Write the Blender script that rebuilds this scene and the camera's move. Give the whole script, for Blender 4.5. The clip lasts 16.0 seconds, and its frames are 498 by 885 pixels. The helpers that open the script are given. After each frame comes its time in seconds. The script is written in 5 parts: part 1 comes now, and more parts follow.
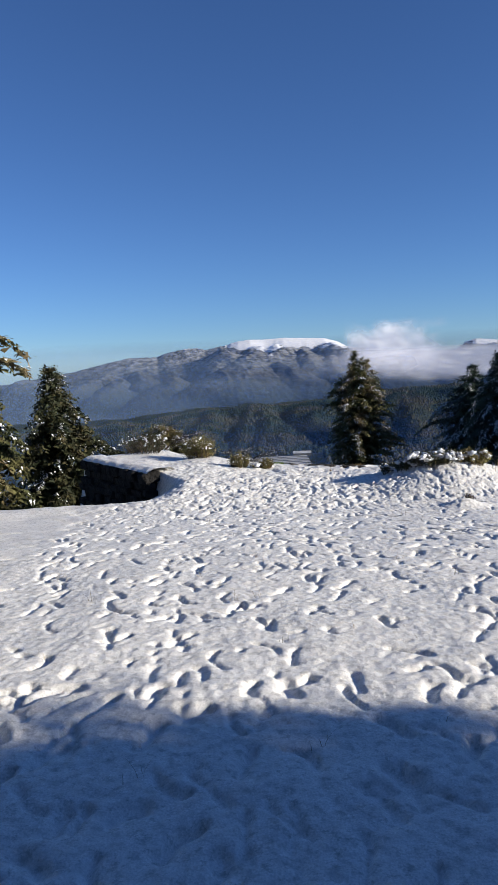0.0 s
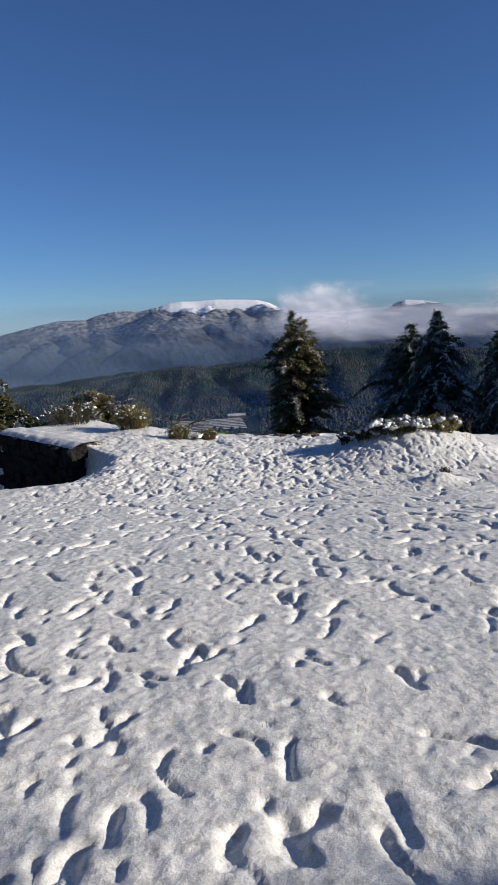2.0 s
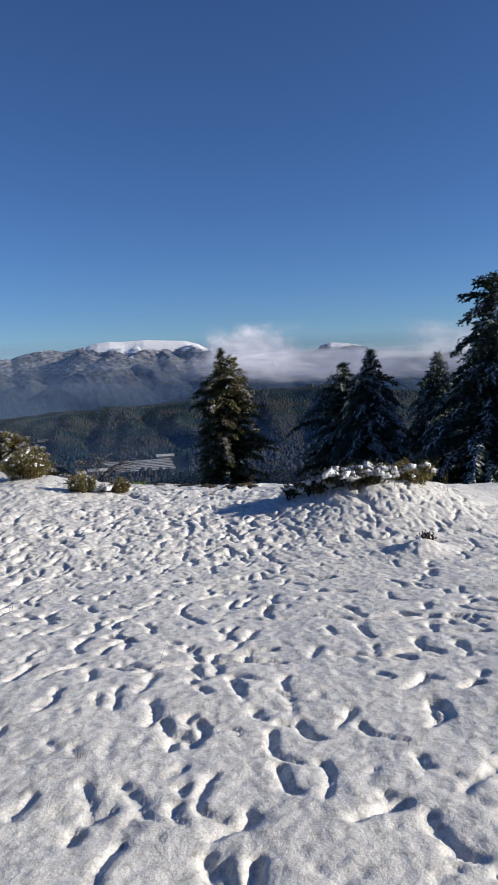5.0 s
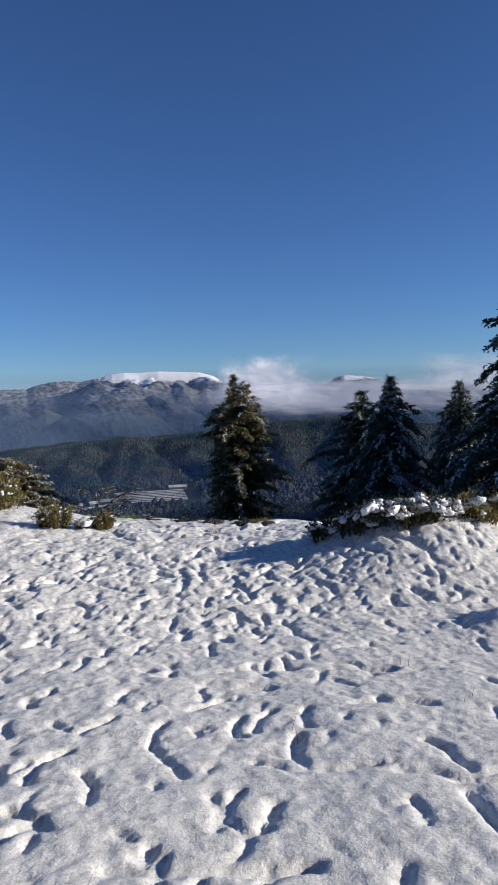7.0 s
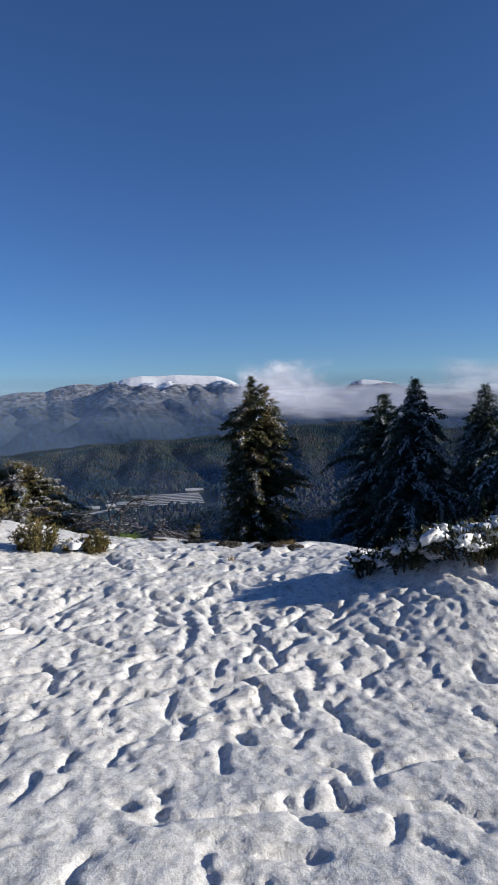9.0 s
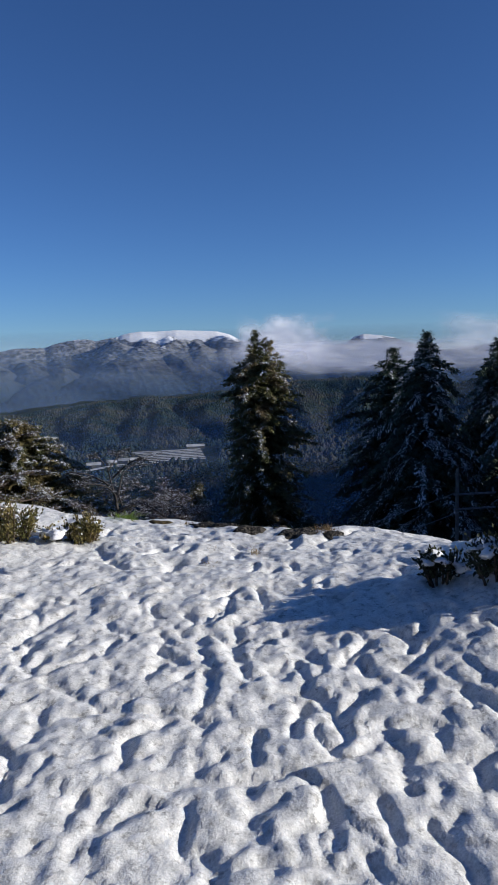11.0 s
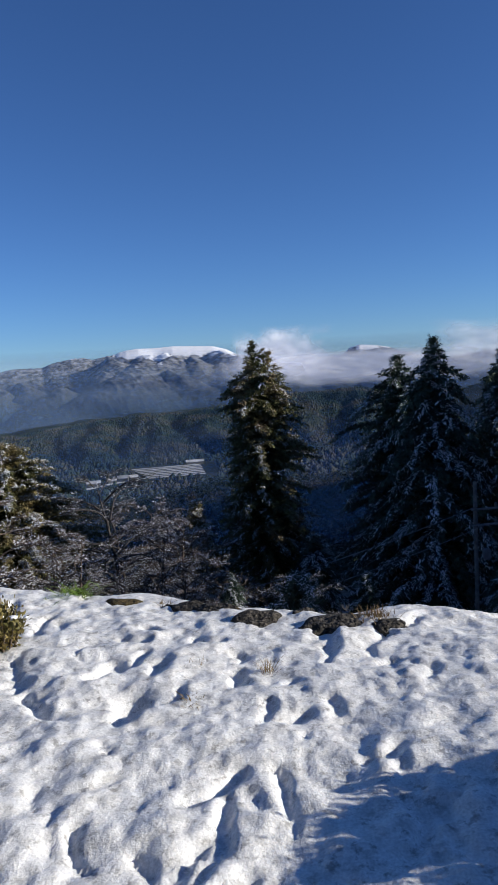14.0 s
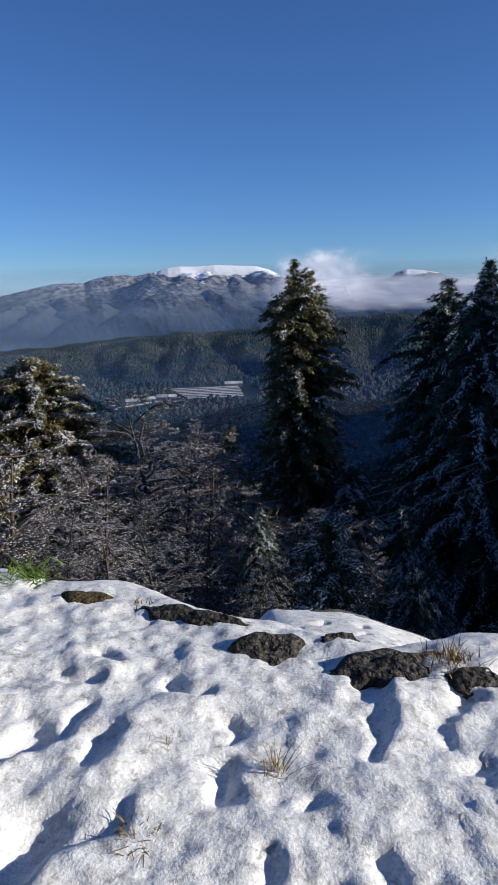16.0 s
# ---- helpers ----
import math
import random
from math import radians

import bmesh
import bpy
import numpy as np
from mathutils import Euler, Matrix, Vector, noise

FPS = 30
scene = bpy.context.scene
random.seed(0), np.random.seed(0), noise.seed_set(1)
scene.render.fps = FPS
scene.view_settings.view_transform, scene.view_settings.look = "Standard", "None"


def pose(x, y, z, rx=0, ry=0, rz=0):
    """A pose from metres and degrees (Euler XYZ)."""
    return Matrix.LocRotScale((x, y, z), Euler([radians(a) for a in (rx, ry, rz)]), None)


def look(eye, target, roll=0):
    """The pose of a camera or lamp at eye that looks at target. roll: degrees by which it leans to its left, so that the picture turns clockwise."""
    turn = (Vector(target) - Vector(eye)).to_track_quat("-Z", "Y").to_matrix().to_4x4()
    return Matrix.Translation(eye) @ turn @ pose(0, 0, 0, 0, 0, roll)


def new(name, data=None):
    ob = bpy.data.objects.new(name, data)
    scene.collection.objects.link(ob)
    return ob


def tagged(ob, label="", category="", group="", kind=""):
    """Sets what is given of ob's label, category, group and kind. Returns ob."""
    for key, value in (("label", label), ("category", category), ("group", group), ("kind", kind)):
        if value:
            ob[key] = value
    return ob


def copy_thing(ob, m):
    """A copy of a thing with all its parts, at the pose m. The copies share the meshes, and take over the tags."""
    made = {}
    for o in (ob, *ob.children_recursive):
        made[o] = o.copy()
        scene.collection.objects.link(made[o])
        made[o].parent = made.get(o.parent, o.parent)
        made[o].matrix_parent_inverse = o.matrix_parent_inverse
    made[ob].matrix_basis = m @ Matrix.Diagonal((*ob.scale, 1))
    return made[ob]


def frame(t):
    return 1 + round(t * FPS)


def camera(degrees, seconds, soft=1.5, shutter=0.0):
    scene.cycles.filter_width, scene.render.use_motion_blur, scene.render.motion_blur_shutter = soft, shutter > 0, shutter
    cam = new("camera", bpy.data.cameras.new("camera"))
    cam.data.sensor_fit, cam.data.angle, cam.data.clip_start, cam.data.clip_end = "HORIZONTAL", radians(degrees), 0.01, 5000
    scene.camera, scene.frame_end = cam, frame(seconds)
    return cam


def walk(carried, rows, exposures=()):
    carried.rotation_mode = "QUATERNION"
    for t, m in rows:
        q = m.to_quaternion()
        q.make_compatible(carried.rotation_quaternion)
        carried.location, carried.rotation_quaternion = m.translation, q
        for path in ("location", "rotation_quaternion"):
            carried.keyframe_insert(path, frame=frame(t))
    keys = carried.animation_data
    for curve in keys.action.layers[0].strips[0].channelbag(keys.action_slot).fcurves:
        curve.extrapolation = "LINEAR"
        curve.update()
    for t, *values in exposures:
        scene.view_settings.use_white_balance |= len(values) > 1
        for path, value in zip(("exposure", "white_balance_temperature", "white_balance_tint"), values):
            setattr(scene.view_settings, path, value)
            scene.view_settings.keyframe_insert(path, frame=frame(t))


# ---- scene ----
cam = camera(38.3, 16.0)
PATH = [
    (0, (-0.02, -0.102, 1.533), (-0.014, 1.886, 1.312), -2.2),
    (0.5, (-0.041, 0.229, 1.509), (0.025, 2.211, 1.246), -2.0),
    (1, (-0.097, 0.566, 1.482), (0.026, 2.54, 1.181), -1.9),
    (1.5, (-0.118, 0.927, 1.465), (0.047, 2.894, 1.139), -2.2),
    (2, (-0.109, 1.287, 1.464), (0.074, 3.251, 1.133), -2.6),
    (2.5, (-0.123, 1.626, 1.438), (0.074, 3.59, 1.118), -3.1),
    (3, (-0.108, 1.972, 1.403), (0.093, 3.94, 1.106), -3.3),
    (3.5, (-0.082, 2.33, 1.383), (0.147, 4.297, 1.108), -3.2),
    (4, (-0.01, 2.675, 1.377), (0.276, 4.636, 1.11), -2.9),
    (4.5, (0.099, 3.031, 1.336), (0.452, 4.983, 1.086), -2.4),
    (4.7, (0.137, 3.167, 1.31), (0.519, 5.115, 1.068), -2.1),
    (6.8, (0.469, 5.012, 1.0), (0.842, 6.972, 0.86), -1.7),
    (7, (0.51, 5.168, 0.993), (0.864, 7.132, 0.854), -1.6),
    (7.5, (0.571, 5.49, 0.965), (0.893, 7.458, 0.812), -1.7),
    (8, (0.638, 5.817, 0.942), (0.941, 7.788, 0.791), -1.6),
    (8.5, (0.686, 6.13, 0.934), (0.987, 8.102, 0.794), -1.3),
    (9, (0.682, 6.448, 0.924), (0.99, 8.421, 0.797), -1.3),
    (9.5, (0.721, 6.767, 0.894), (1.021, 8.741, 0.78), -1.1),
    (9.7, (0.723, 6.886, 0.893), (1.022, 8.86, 0.777), -1.0),
    (11.8, (0.702, 8.161, 0.866), (0.971, 10.119, 0.558), -2.7),
    (12, (0.73, 8.267, 0.853), (0.945, 10.234, 0.564), -2.7),
    (12.5, (0.768, 8.589, 0.838), (0.94, 10.568, 0.603), -2.6),
    (13, (0.812, 8.881, 0.835), (1.062, 10.854, 0.631), -3.4),
    (13.5, (0.902, 9.156, 0.812), (1.19, 11.126, 0.618), -3.4),
    (14, (0.966, 9.421, 0.788), (1.271, 11.386, 0.576), -3.2),
    (14.5, (1.044, 9.678, 0.762), (1.347, 11.64, 0.514), -2.8),
    (15, (1.146, 9.953, 0.744), (1.418, 11.913, 0.452), -2.3),
    (15.5, (1.164, 10.25, 0.718), (1.403, 12.206, 0.373), -1.6),
    (16, (1.207, 10.551, 0.709), (1.395, 12.498, 0.29), -1.4),
]
LIGHTNESS = [(0, 0.54, 6700, 10), (1.2, 0.4, 6700, 10), (2.5, 0.2, 6780, 10), (4.5, 0.26, 6720, 10), (7, 0.28, 6600, 10), (9.5, 0.27, 6460, 10), (12, 0.14, 6180, 10), (13.2, 0.34, 6330, 10), (16, 0.42, 6330, 10)]
walk(cam, [(t, look(eye, target, roll)) for t, eye, target, roll in PATH], LIGHTNESS)


# ---- light ----
SUN_AZ, SUN_EL = 106.0, 20.0
world = bpy.data.worlds.new("sky")
scene.world = world
world.use_nodes = True
wn = world.node_tree.nodes
sky = wn.new("ShaderNodeTexSky")
sky.sky_type, sky.sun_disc = "NISHITA", False
sky.sun_elevation, sky.sun_rotation = radians(SUN_EL), radians(SUN_AZ)
sky.altitude, sky.air_density, sky.dust_density, sky.ozone_density = 3000, 1.15, 0.0, 4.5
wn["Background"].inputs["Strength"].default_value = 0.073
cool = wn.new("ShaderNodeMix")
cool.data_type, cool.blend_type = "RGBA", "MULTIPLY"
cool.inputs["Factor"].default_value, cool.inputs["B"].default_value = 1.0, (0.65, 0.845, 1.13, 1)
world.node_tree.links.new(sky.outputs[0], cool.inputs["A"])
world.node_tree.links.new(cool.outputs["Result"], wn["Background"].inputs["Color"])
sun_way = Vector((math.cos(radians(SUN_EL)) * math.sin(radians(SUN_AZ)), math.cos(radians(SUN_EL)) * math.cos(radians(SUN_AZ)), math.sin(radians(SUN_EL))))
sun_data = bpy.data.lights.new("sun", "SUN")
sun_data.energy, sun_data.angle, sun_data.color = 4.6, radians(0.55), (1.0, 0.95, 0.86)
sun = new("sun", sun_data)
sun.matrix_world = look(sun_way * 60, (0, 0, 0))

# ---- noise on arrays ----


def lattice(ix, iy, seed):
    h = (ix.astype(np.int64) * 374761393 + iy.astype(np.int64) * 668265263 + seed * 1442695041) & 0xFFFFFFFF
    h = ((h ^ (h >> 13)) * 1274126177) & 0xFFFFFFFF
    h = h ^ (h >> 16)
    return (h & 0xFFFF) / 65535.0 * 2 * np.pi


def perlin(x, y, seed=0):
    """Gradient noise, about -0.7 to 0.7."""
    ix, iy = np.floor(x), np.floor(y)
    fx, fy = x - ix, y - iy
    u, v = fx * fx * fx * (fx * (fx * 6 - 15) + 10), fy * fy * fy * (fy * (fy * 6 - 15) + 10)

    def corner(dx, dy):
        a = lattice(ix + dx, iy + dy, seed)
        return np.cos(a) * (fx - dx) + np.sin(a) * (fy - dy)

    a, b, c, d = corner(0, 0), corner(1, 0), corner(0, 1), corner(1, 1)
    return (a * (1 - u) + b * u) * (1 - v) + (c * (1 - u) + d * u) * v


def fbm(x, y, octaves=4, seed=0, gain=0.5):
    total, amp = 0.0, 1.0
    for k in range(octaves):
        total = total + amp * perlin(x * 2 ** k, y * 2 ** k, seed + 17 * k)
        amp *= gain
    return total


def ridged(x, y, octaves=5, seed=0):
    total, amp = 0.0, 1.0
    for k in range(octaves):
        total = total + amp * (1 - 2.2 * np.abs(perlin(x * 2 ** k, y * 2 ** k, seed + 31 * k)))
        amp *= 0.5
    return total


def smooth(a, b, x):
    s = np.clip((x - a) / (b - a), 0, 1)
    return s * s * (3 - 2 * s)


# ---- materials ----


def material(name, colours, scale=4.0, rough=0.8, bump=0.0, bump_scale=30.0, bump_size=0.02, spec=0.3, detail=6.0, island=0.0, low=0.35, high=0.65, translucent=0.0, coord="Position"):
    """Colour varied by noise between the given colours, with fine relief. island: how far separate pieces differ in value."""
    m = bpy.data.materials.new(name)
    m.use_nodes = True
    nt = m.node_tree
    n, link = nt.nodes, nt.links.new
    bsdf = n["Principled BSDF"]
    geo = n.new("ShaderNodeNewGeometry")
    noi = n.new("ShaderNodeTexNoise")
    noi.inputs["Scale"].default_value, noi.inputs["Detail"].default_value = scale, detail
    link(geo.outputs["Position"], noi.inputs["Vector"])
    ramp = n.new("ShaderNodeValToRGB")
    els = ramp.color_ramp.elements
    els[0].position, els[1].position = low, high
    els[0].color, els[1].color = (*colours[0], 1), (*colours[-1], 1)
    for k, c in enumerate(colours[1:-1], 1):
        e = els.new(low + (high - low) * k / (len(colours) - 1))
        e.color = (*c, 1)
    link(noi.outputs["Fac"], ramp.inputs["Fac"])
    out = ramp.outputs["Color"]
    if island:
        hsv = n.new("ShaderNodeHueSaturation")
        rng = n.new("ShaderNodeMapRange")
        rng.inputs["To Min"].default_value, rng.inputs["To Max"].default_value = 1 - island, 1 + island
        link(geo.outputs["Random Per Island"], rng.inputs["Value"])
        link(rng.outputs["Result"], hsv.inputs["Value"])
        link(out, hsv.inputs["Color"])
        out = hsv.outputs["Color"]
    link(out, bsdf.inputs["Base Color"])
    bsdf.inputs["Roughness"].default_value = rough
    bsdf.inputs["Specular IOR Level"].default_value = spec
    if bump:
        bn = n.new("ShaderNodeTexNoise")
        bn.inputs["Scale"].default_value, bn.inputs["Detail"].default_value = bump_scale, 4
        link(geo.outputs["Position"], bn.inputs["Vector"])
        bp = n.new("ShaderNodeBump")
        bp.inputs["Strength"].default_value, bp.inputs["Distance"].default_value = bump, bump_size
        link(bn.outputs["Fac"], bp.inputs["Height"])
        link(bp.outputs["Normal"], bsdf.inputs["Normal"])
    if translucent:
        tr = n.new("ShaderNodeBsdfTranslucent")
        mix = n.new("ShaderNodeMixShader")
        mix.inputs["Fac"].default_value = translucent
        link(out, tr.inputs["Color"])
        link(bsdf.outputs[0], mix.inputs[1])
        link(tr.outputs[0], mix.inputs[2])
        link(mix.outputs[0], n["Material Output"].inputs["Surface"])
    return m


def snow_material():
    """Old granular snow: pale grey mottling, with a warm tint that offsets the blue of skylit shade, coarse grain and
    fine crystals.
    """
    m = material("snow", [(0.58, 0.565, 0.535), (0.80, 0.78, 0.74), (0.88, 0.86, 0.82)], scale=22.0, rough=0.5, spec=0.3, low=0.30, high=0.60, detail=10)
    nt = m.node_tree
    n, link = nt.nodes, nt.links.new
    geo = n.new("ShaderNodeNewGeometry")
    normal = None
    for scale, strength, dist in ((40, 0.34, 0.016), (190, 0.3, 0.005)):
        noi = n.new("ShaderNodeTexNoise")
        noi.inputs["Scale"].default_value, noi.inputs["Detail"].default_value, noi.inputs["Roughness"].default_value = scale, 3, 0.65
        link(geo.outputs["Position"], noi.inputs["Vector"])
        bp = n.new("ShaderNodeBump")
        bp.inputs["Strength"].default_value, bp.inputs["Distance"].default_value = strength, dist
        link(noi.outputs["Fac"], bp.inputs["Height"])
        if normal:
            link(normal, bp.inputs["Normal"])
        normal = bp.outputs["Normal"]
    link(normal, n["Principled BSDF"].inputs["Normal"])
    n["Principled BSDF"].inputs["Subsurface Weight"].default_value = 0.22
    n["Principled BSDF"].inputs["Subsurface Radius"].default_value = (1.0, 0.9, 0.8)
    n["Principled BSDF"].inputs["Subsurface Scale"].default_value = 0.014
    grain = n.new("ShaderNodeTexNoise")
    grain.inputs["Scale"].default_value, grain.inputs["Detail"].default_value = 130, 4
    link(geo.outputs["Position"], grain.inputs["Vector"])
    rng = n.new("ShaderNodeMapRange")
    rng.inputs["From Min"].default_value, rng.inputs["From Max"].default_value = 0.3, 0.7
    rng.inputs["To Min"].default_value, rng.inputs["To Max"].default_value = 0.78, 1.1
    link(grain.outputs["Fac"], rng.inputs["Value"])
    mul = n.new("ShaderNodeMix")
    mul.data_type, mul.blend_type = "RGBA", "MULTIPLY"
    mul.inputs["Factor"].default_value = 1.0
    link(n["Color Ramp"].outputs["Color"], mul.inputs["A"])
    link(rng.outputs["Result"], mul.inputs["B"])
    # litter and wet grains, denser past y 7.5, where they also stand in for shade among the prints
    sep = n.new("ShaderNodeSeparateXYZ")
    link(geo.outputs["Position"], sep.inputs[0])
    thin = n.new("ShaderNodeMapRange")
    thin.inputs["From Min"].default_value, thin.inputs["From Max"].default_value = 7.5, 10.0
    thin.inputs["To Min"].default_value, thin.inputs["To Max"].default_value = 0.62, 1.0
    link(sep.outputs["Y"], thin.inputs["Value"])
    fleck = n.new("ShaderNodeTexNoise")
    fleck.inputs["Scale"].default_value, fleck.inputs["Detail"].default_value, fleck.inputs["Roughness"].default_value = 27, 6, 0.72
    link(geo.outputs["Position"], fleck.inputs["Vector"])
    cut = n.new("ShaderNodeMapRange")
    cut.inputs["From Min"].default_value, cut.inputs["From Max"].default_value, cut.inputs["To Max"].default_value = 0.545, 0.66, 0.8
    link(fleck.outputs["Fac"], cut.inputs["Value"])
    fac = n.new("ShaderNodeMath")
    fac.operation = "MULTIPLY"
    link(cut.outputs["Result"], fac.inputs[0])
    link(thin.outputs["Result"], fac.inputs[1])
    dirt = n.new("ShaderNodeMix")
    dirt.data_type = "RGBA"
    link(fac.outputs[0], dirt.inputs["Factor"])
    link(mul.outputs["Result"], dirt.inputs["A"])
    dirt.inputs["B"].default_value = (0.27, 0.255, 0.23, 1)
    link(dirt.outputs["Result"], n["Principled BSDF"].inputs["Base Color"])
    return m


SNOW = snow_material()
BRANCH_SNOW = material("branch_snow", [(0.82, 0.83, 0.85), (0.9, 0.9, 0.92)], scale=6, rough=0.6, bump=0.3, bump_scale=60)
SLOPE = material("woodland_floor", [(0.035, 0.032, 0.025), (0.07, 0.055, 0.035), (0.3, 0.3, 0.3)], scale=0.6, rough=0.95, bump=0.6, bump_scale=6, bump_size=0.1, low=0.35, high=0.72)
BARK = material("bark", [(0.045, 0.035, 0.028), (0.11, 0.09, 0.07)], scale=14, rough=0.95, bump=0.6, bump_scale=50)
CONIFER_DARK = material("cypress_needles", [(0.032, 0.052, 0.042), (0.07, 0.095, 0.06)], scale=1.2, rough=0.7, spec=0.2, island=0.35, translucent=0.12)
CONIFER_GREEN = material("cedar_needles", [(0.04, 0.05, 0.022), (0.12, 0.115, 0.045), (0.23, 0.175, 0.1)], scale=0.9, rough=0.7, spec=0.2, island=0.4, translucent=0.2)
CONIFER_GOLD = material("golden_needles", [(0.08, 0.085, 0.034), (0.24, 0.19, 0.085)], scale=1.0, rough=0.75, spec=0.2, island=0.4, translucent=0.3)
TWIG = material("bare_twig", [(0.05, 0.038, 0.03), (0.12, 0.088, 0.068)], scale=8, rough=0.9, island=0.3)
# the twig colour once more, darkened for trees that stand in shade
SHADED_TWIG = material("shaded_twig", [(0.022, 0.02, 0.02), (0.06, 0.052, 0.048)], scale=8, rough=0.9, island=0.3)
LEAF = material("evergreen_leaf", [(0.08, 0.085, 0.022), (0.24, 0.18, 0.06)], scale=9, rough=0.5, spec=0.4, island=0.5, translucent=0.2)
DRY_GRASS = material("dry_grass", [(0.16, 0.10, 0.045), (0.34, 0.25, 0.12)], scale=20, rough=0.8, island=0.4, translucent=0.2)
OLIVE = material("olive_needles", [(0.018, 0.027, 0.014), (0.05, 0.055, 0.024), (0.095, 0.08, 0.034)], scale=3.0, rough=0.65, spec=0.3, island=0.5, translucent=0.15)
GREEN_GRASS = material("green_grass", [(0.10, 0.18, 0.02), (0.24, 0.32, 0.06)], scale=20, rough=0.6, island=0.4, translucent=0.25)
ROCK = material("rock", [(0.014, 0.013, 0.011), (0.07, 0.06, 0.048), (0.19, 0.165, 0.13)], scale=60, low=0.36, high=0.74, rough=0.92, bump=1.0, bump_scale=38, bump_size=0.06)
MOSS = material("brown_moss", [(0.03, 0.026, 0.012), (0.10, 0.07, 0.03), (0.11, 0.095, 0.035)], scale=30, rough=1.0, bump=1.0, bump_scale=90, bump_size=0.04)
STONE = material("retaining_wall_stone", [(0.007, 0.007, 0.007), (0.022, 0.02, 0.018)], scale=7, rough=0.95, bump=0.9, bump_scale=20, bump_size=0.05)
FOREST = material("distant_forest", [(0.015, 0.028, 0.028), (0.027, 0.042, 0.036), (0.06, 0.056, 0.042), (0.038, 0.05, 0.042)], scale=0.007, rough=1.0, spec=0.0, island=0.22, low=0.38, high=0.66)
WOOD = material("slope_wood", [(0.014, 0.027, 0.025), (0.03, 0.042, 0.034), (0.065, 0.058, 0.045)], scale=0.03, rough=1.0, spec=0.0, island=0.5)
HILL = material("hill_floor", [(0.014, 0.026, 0.022), (0.035, 0.04, 0.03)], scale=0.02, rough=1.0, spec=0.0)
FIELD = material("snowy_field", [(0.28, 0.28, 0.27), (0.55, 0.55, 0.55)], scale=0.08, rough=0.8)
FIELD_EDGE = material("field_bank", [(0.06, 0.06, 0.045), (0.14, 0.13, 0.10)], scale=0.1, rough=0.9)
POLE = material("weathered_pole", [(0.10, 0.095, 0.09), (0.19, 0.18, 0.165)], scale=6, rough=0.9, bump=0.3)
METAL = material("galvanised_steel", [(0.12, 0.12, 0.125), (0.2, 0.2, 0.21)], scale=8, rough=0.5)
CABLE = material("cable_grey", [(0.16, 0.16, 0.16), (0.3, 0.3, 0.3)], scale=3, rough=0.6)


def mountain_material():
    """Bare grey-brown slopes with thin snow, white snowfields high up on the summit plateau."""
    m = bpy.data.materials.new("mountain_slopes")
    m.use_nodes = True
    nt = m.node_tree
    n, link = nt.nodes, nt.links.new
    bsdf = n["Principled BSDF"]
    bsdf.inputs["Roughness"].default_value, bsdf.inputs["Specular IOR Level"].default_value = 1.0, 0.0
    geo = n.new("ShaderNodeNewGeometry")
    sep = n.new("ShaderNodeSeparateXYZ")
    link(geo.outputs["Position"], sep.inputs[0])
    noi = n.new("ShaderNodeTexNoise")
    noi.inputs["Scale"].default_value, noi.inputs["Detail"].default_value = 0.02, 10
    link(geo.outputs["Position"], noi.inputs["Vector"])
    base = n.new("ShaderNodeValToRGB")
    els = base.color_ramp.elements
    els[0].position, els[0].color = 0.36, (0.05, 0.052, 0.05, 1)
    els[1].position, els[1].color = 0.62, (0.115, 0.115, 0.105, 1)
    link(noi.outputs["Fac"], base.inputs["Fac"])
    add = n.new("ShaderNodeMath")
    add.operation = "MULTIPLY_ADD"
    add.inputs[1].default_value = 110.0
    drift = n.new("ShaderNodeTexNoise")
    drift.inputs["Scale"].default_value, drift.inputs["Detail"].default_value = 0.012, 6
    link(geo.outputs["Position"], drift.inputs["Vector"])
    link(drift.outputs["Fac"], add.inputs[0])
    link(sep.outputs["Z"], add.inputs[2])
    line = n.new("ShaderNodeMapRange")
    line.inputs["From Min"].default_value, line.inputs["From Max"].default_value = 157.0, 164.0
    plateau = n.new("ShaderNodeMapRange")
    plateau.interpolation_type = "SMOOTHSTEP"
    plateau.inputs["From Min"].default_value, plateau.inputs["From Max"].default_value = -115.0, -20.0
    plateau.inputs["To Max"].default_value = 26.0
    link(sep.outputs["X"], plateau.inputs["Value"])
    east = n.new("ShaderNodeMapRange")
    east.interpolation_type = "SMOOTHSTEP"
    east.inputs["From Min"].default_value, east.inputs["From Max"].default_value = 480.0, 640.0
    east.inputs["To Max"].default_value = 16.0
    link(sep.outputs["X"], east.inputs["Value"])
    # a gully that keeps its snow further down
    off, far_off, gully, sink = (n.new("ShaderNodeMath"), n.new("ShaderNodeMath"), n.new("ShaderNodeMapRange"), n.new("ShaderNodeMath"))
    off.inputs[1].default_value, far_off.operation = -140.0, "ABSOLUTE"
    link(sep.outputs["X"], off.inputs[0])
    link(off.outputs[0], far_off.inputs[0])
    link(far_off.outputs[0], gully.inputs["Value"])
    gully.inputs["From Min"].default_value, gully.inputs["From Max"].default_value = 5.0, 75.0
    gully.inputs["To Min"].default_value, gully.inputs["To Max"].default_value = 34.0, 0.0
    shift = n.new("ShaderNodeMath")
    link(plateau.outputs["Result"], shift.inputs[0])
    link(east.outputs["Result"], shift.inputs[1])
    deep = n.new("ShaderNodeMath")
    link(add.outputs[0], deep.inputs[0])
    link(shift.outputs[0], sink.inputs[0])
    link(gully.outputs["Result"], sink.inputs[1])
    link(sink.outputs[0], deep.inputs[1])
    link(deep.outputs[0], line.inputs["Value"])
    mix = n.new("ShaderNodeMix")
    mix.data_type = "RGBA"
    link(line.outputs["Result"], mix.inputs["Factor"])
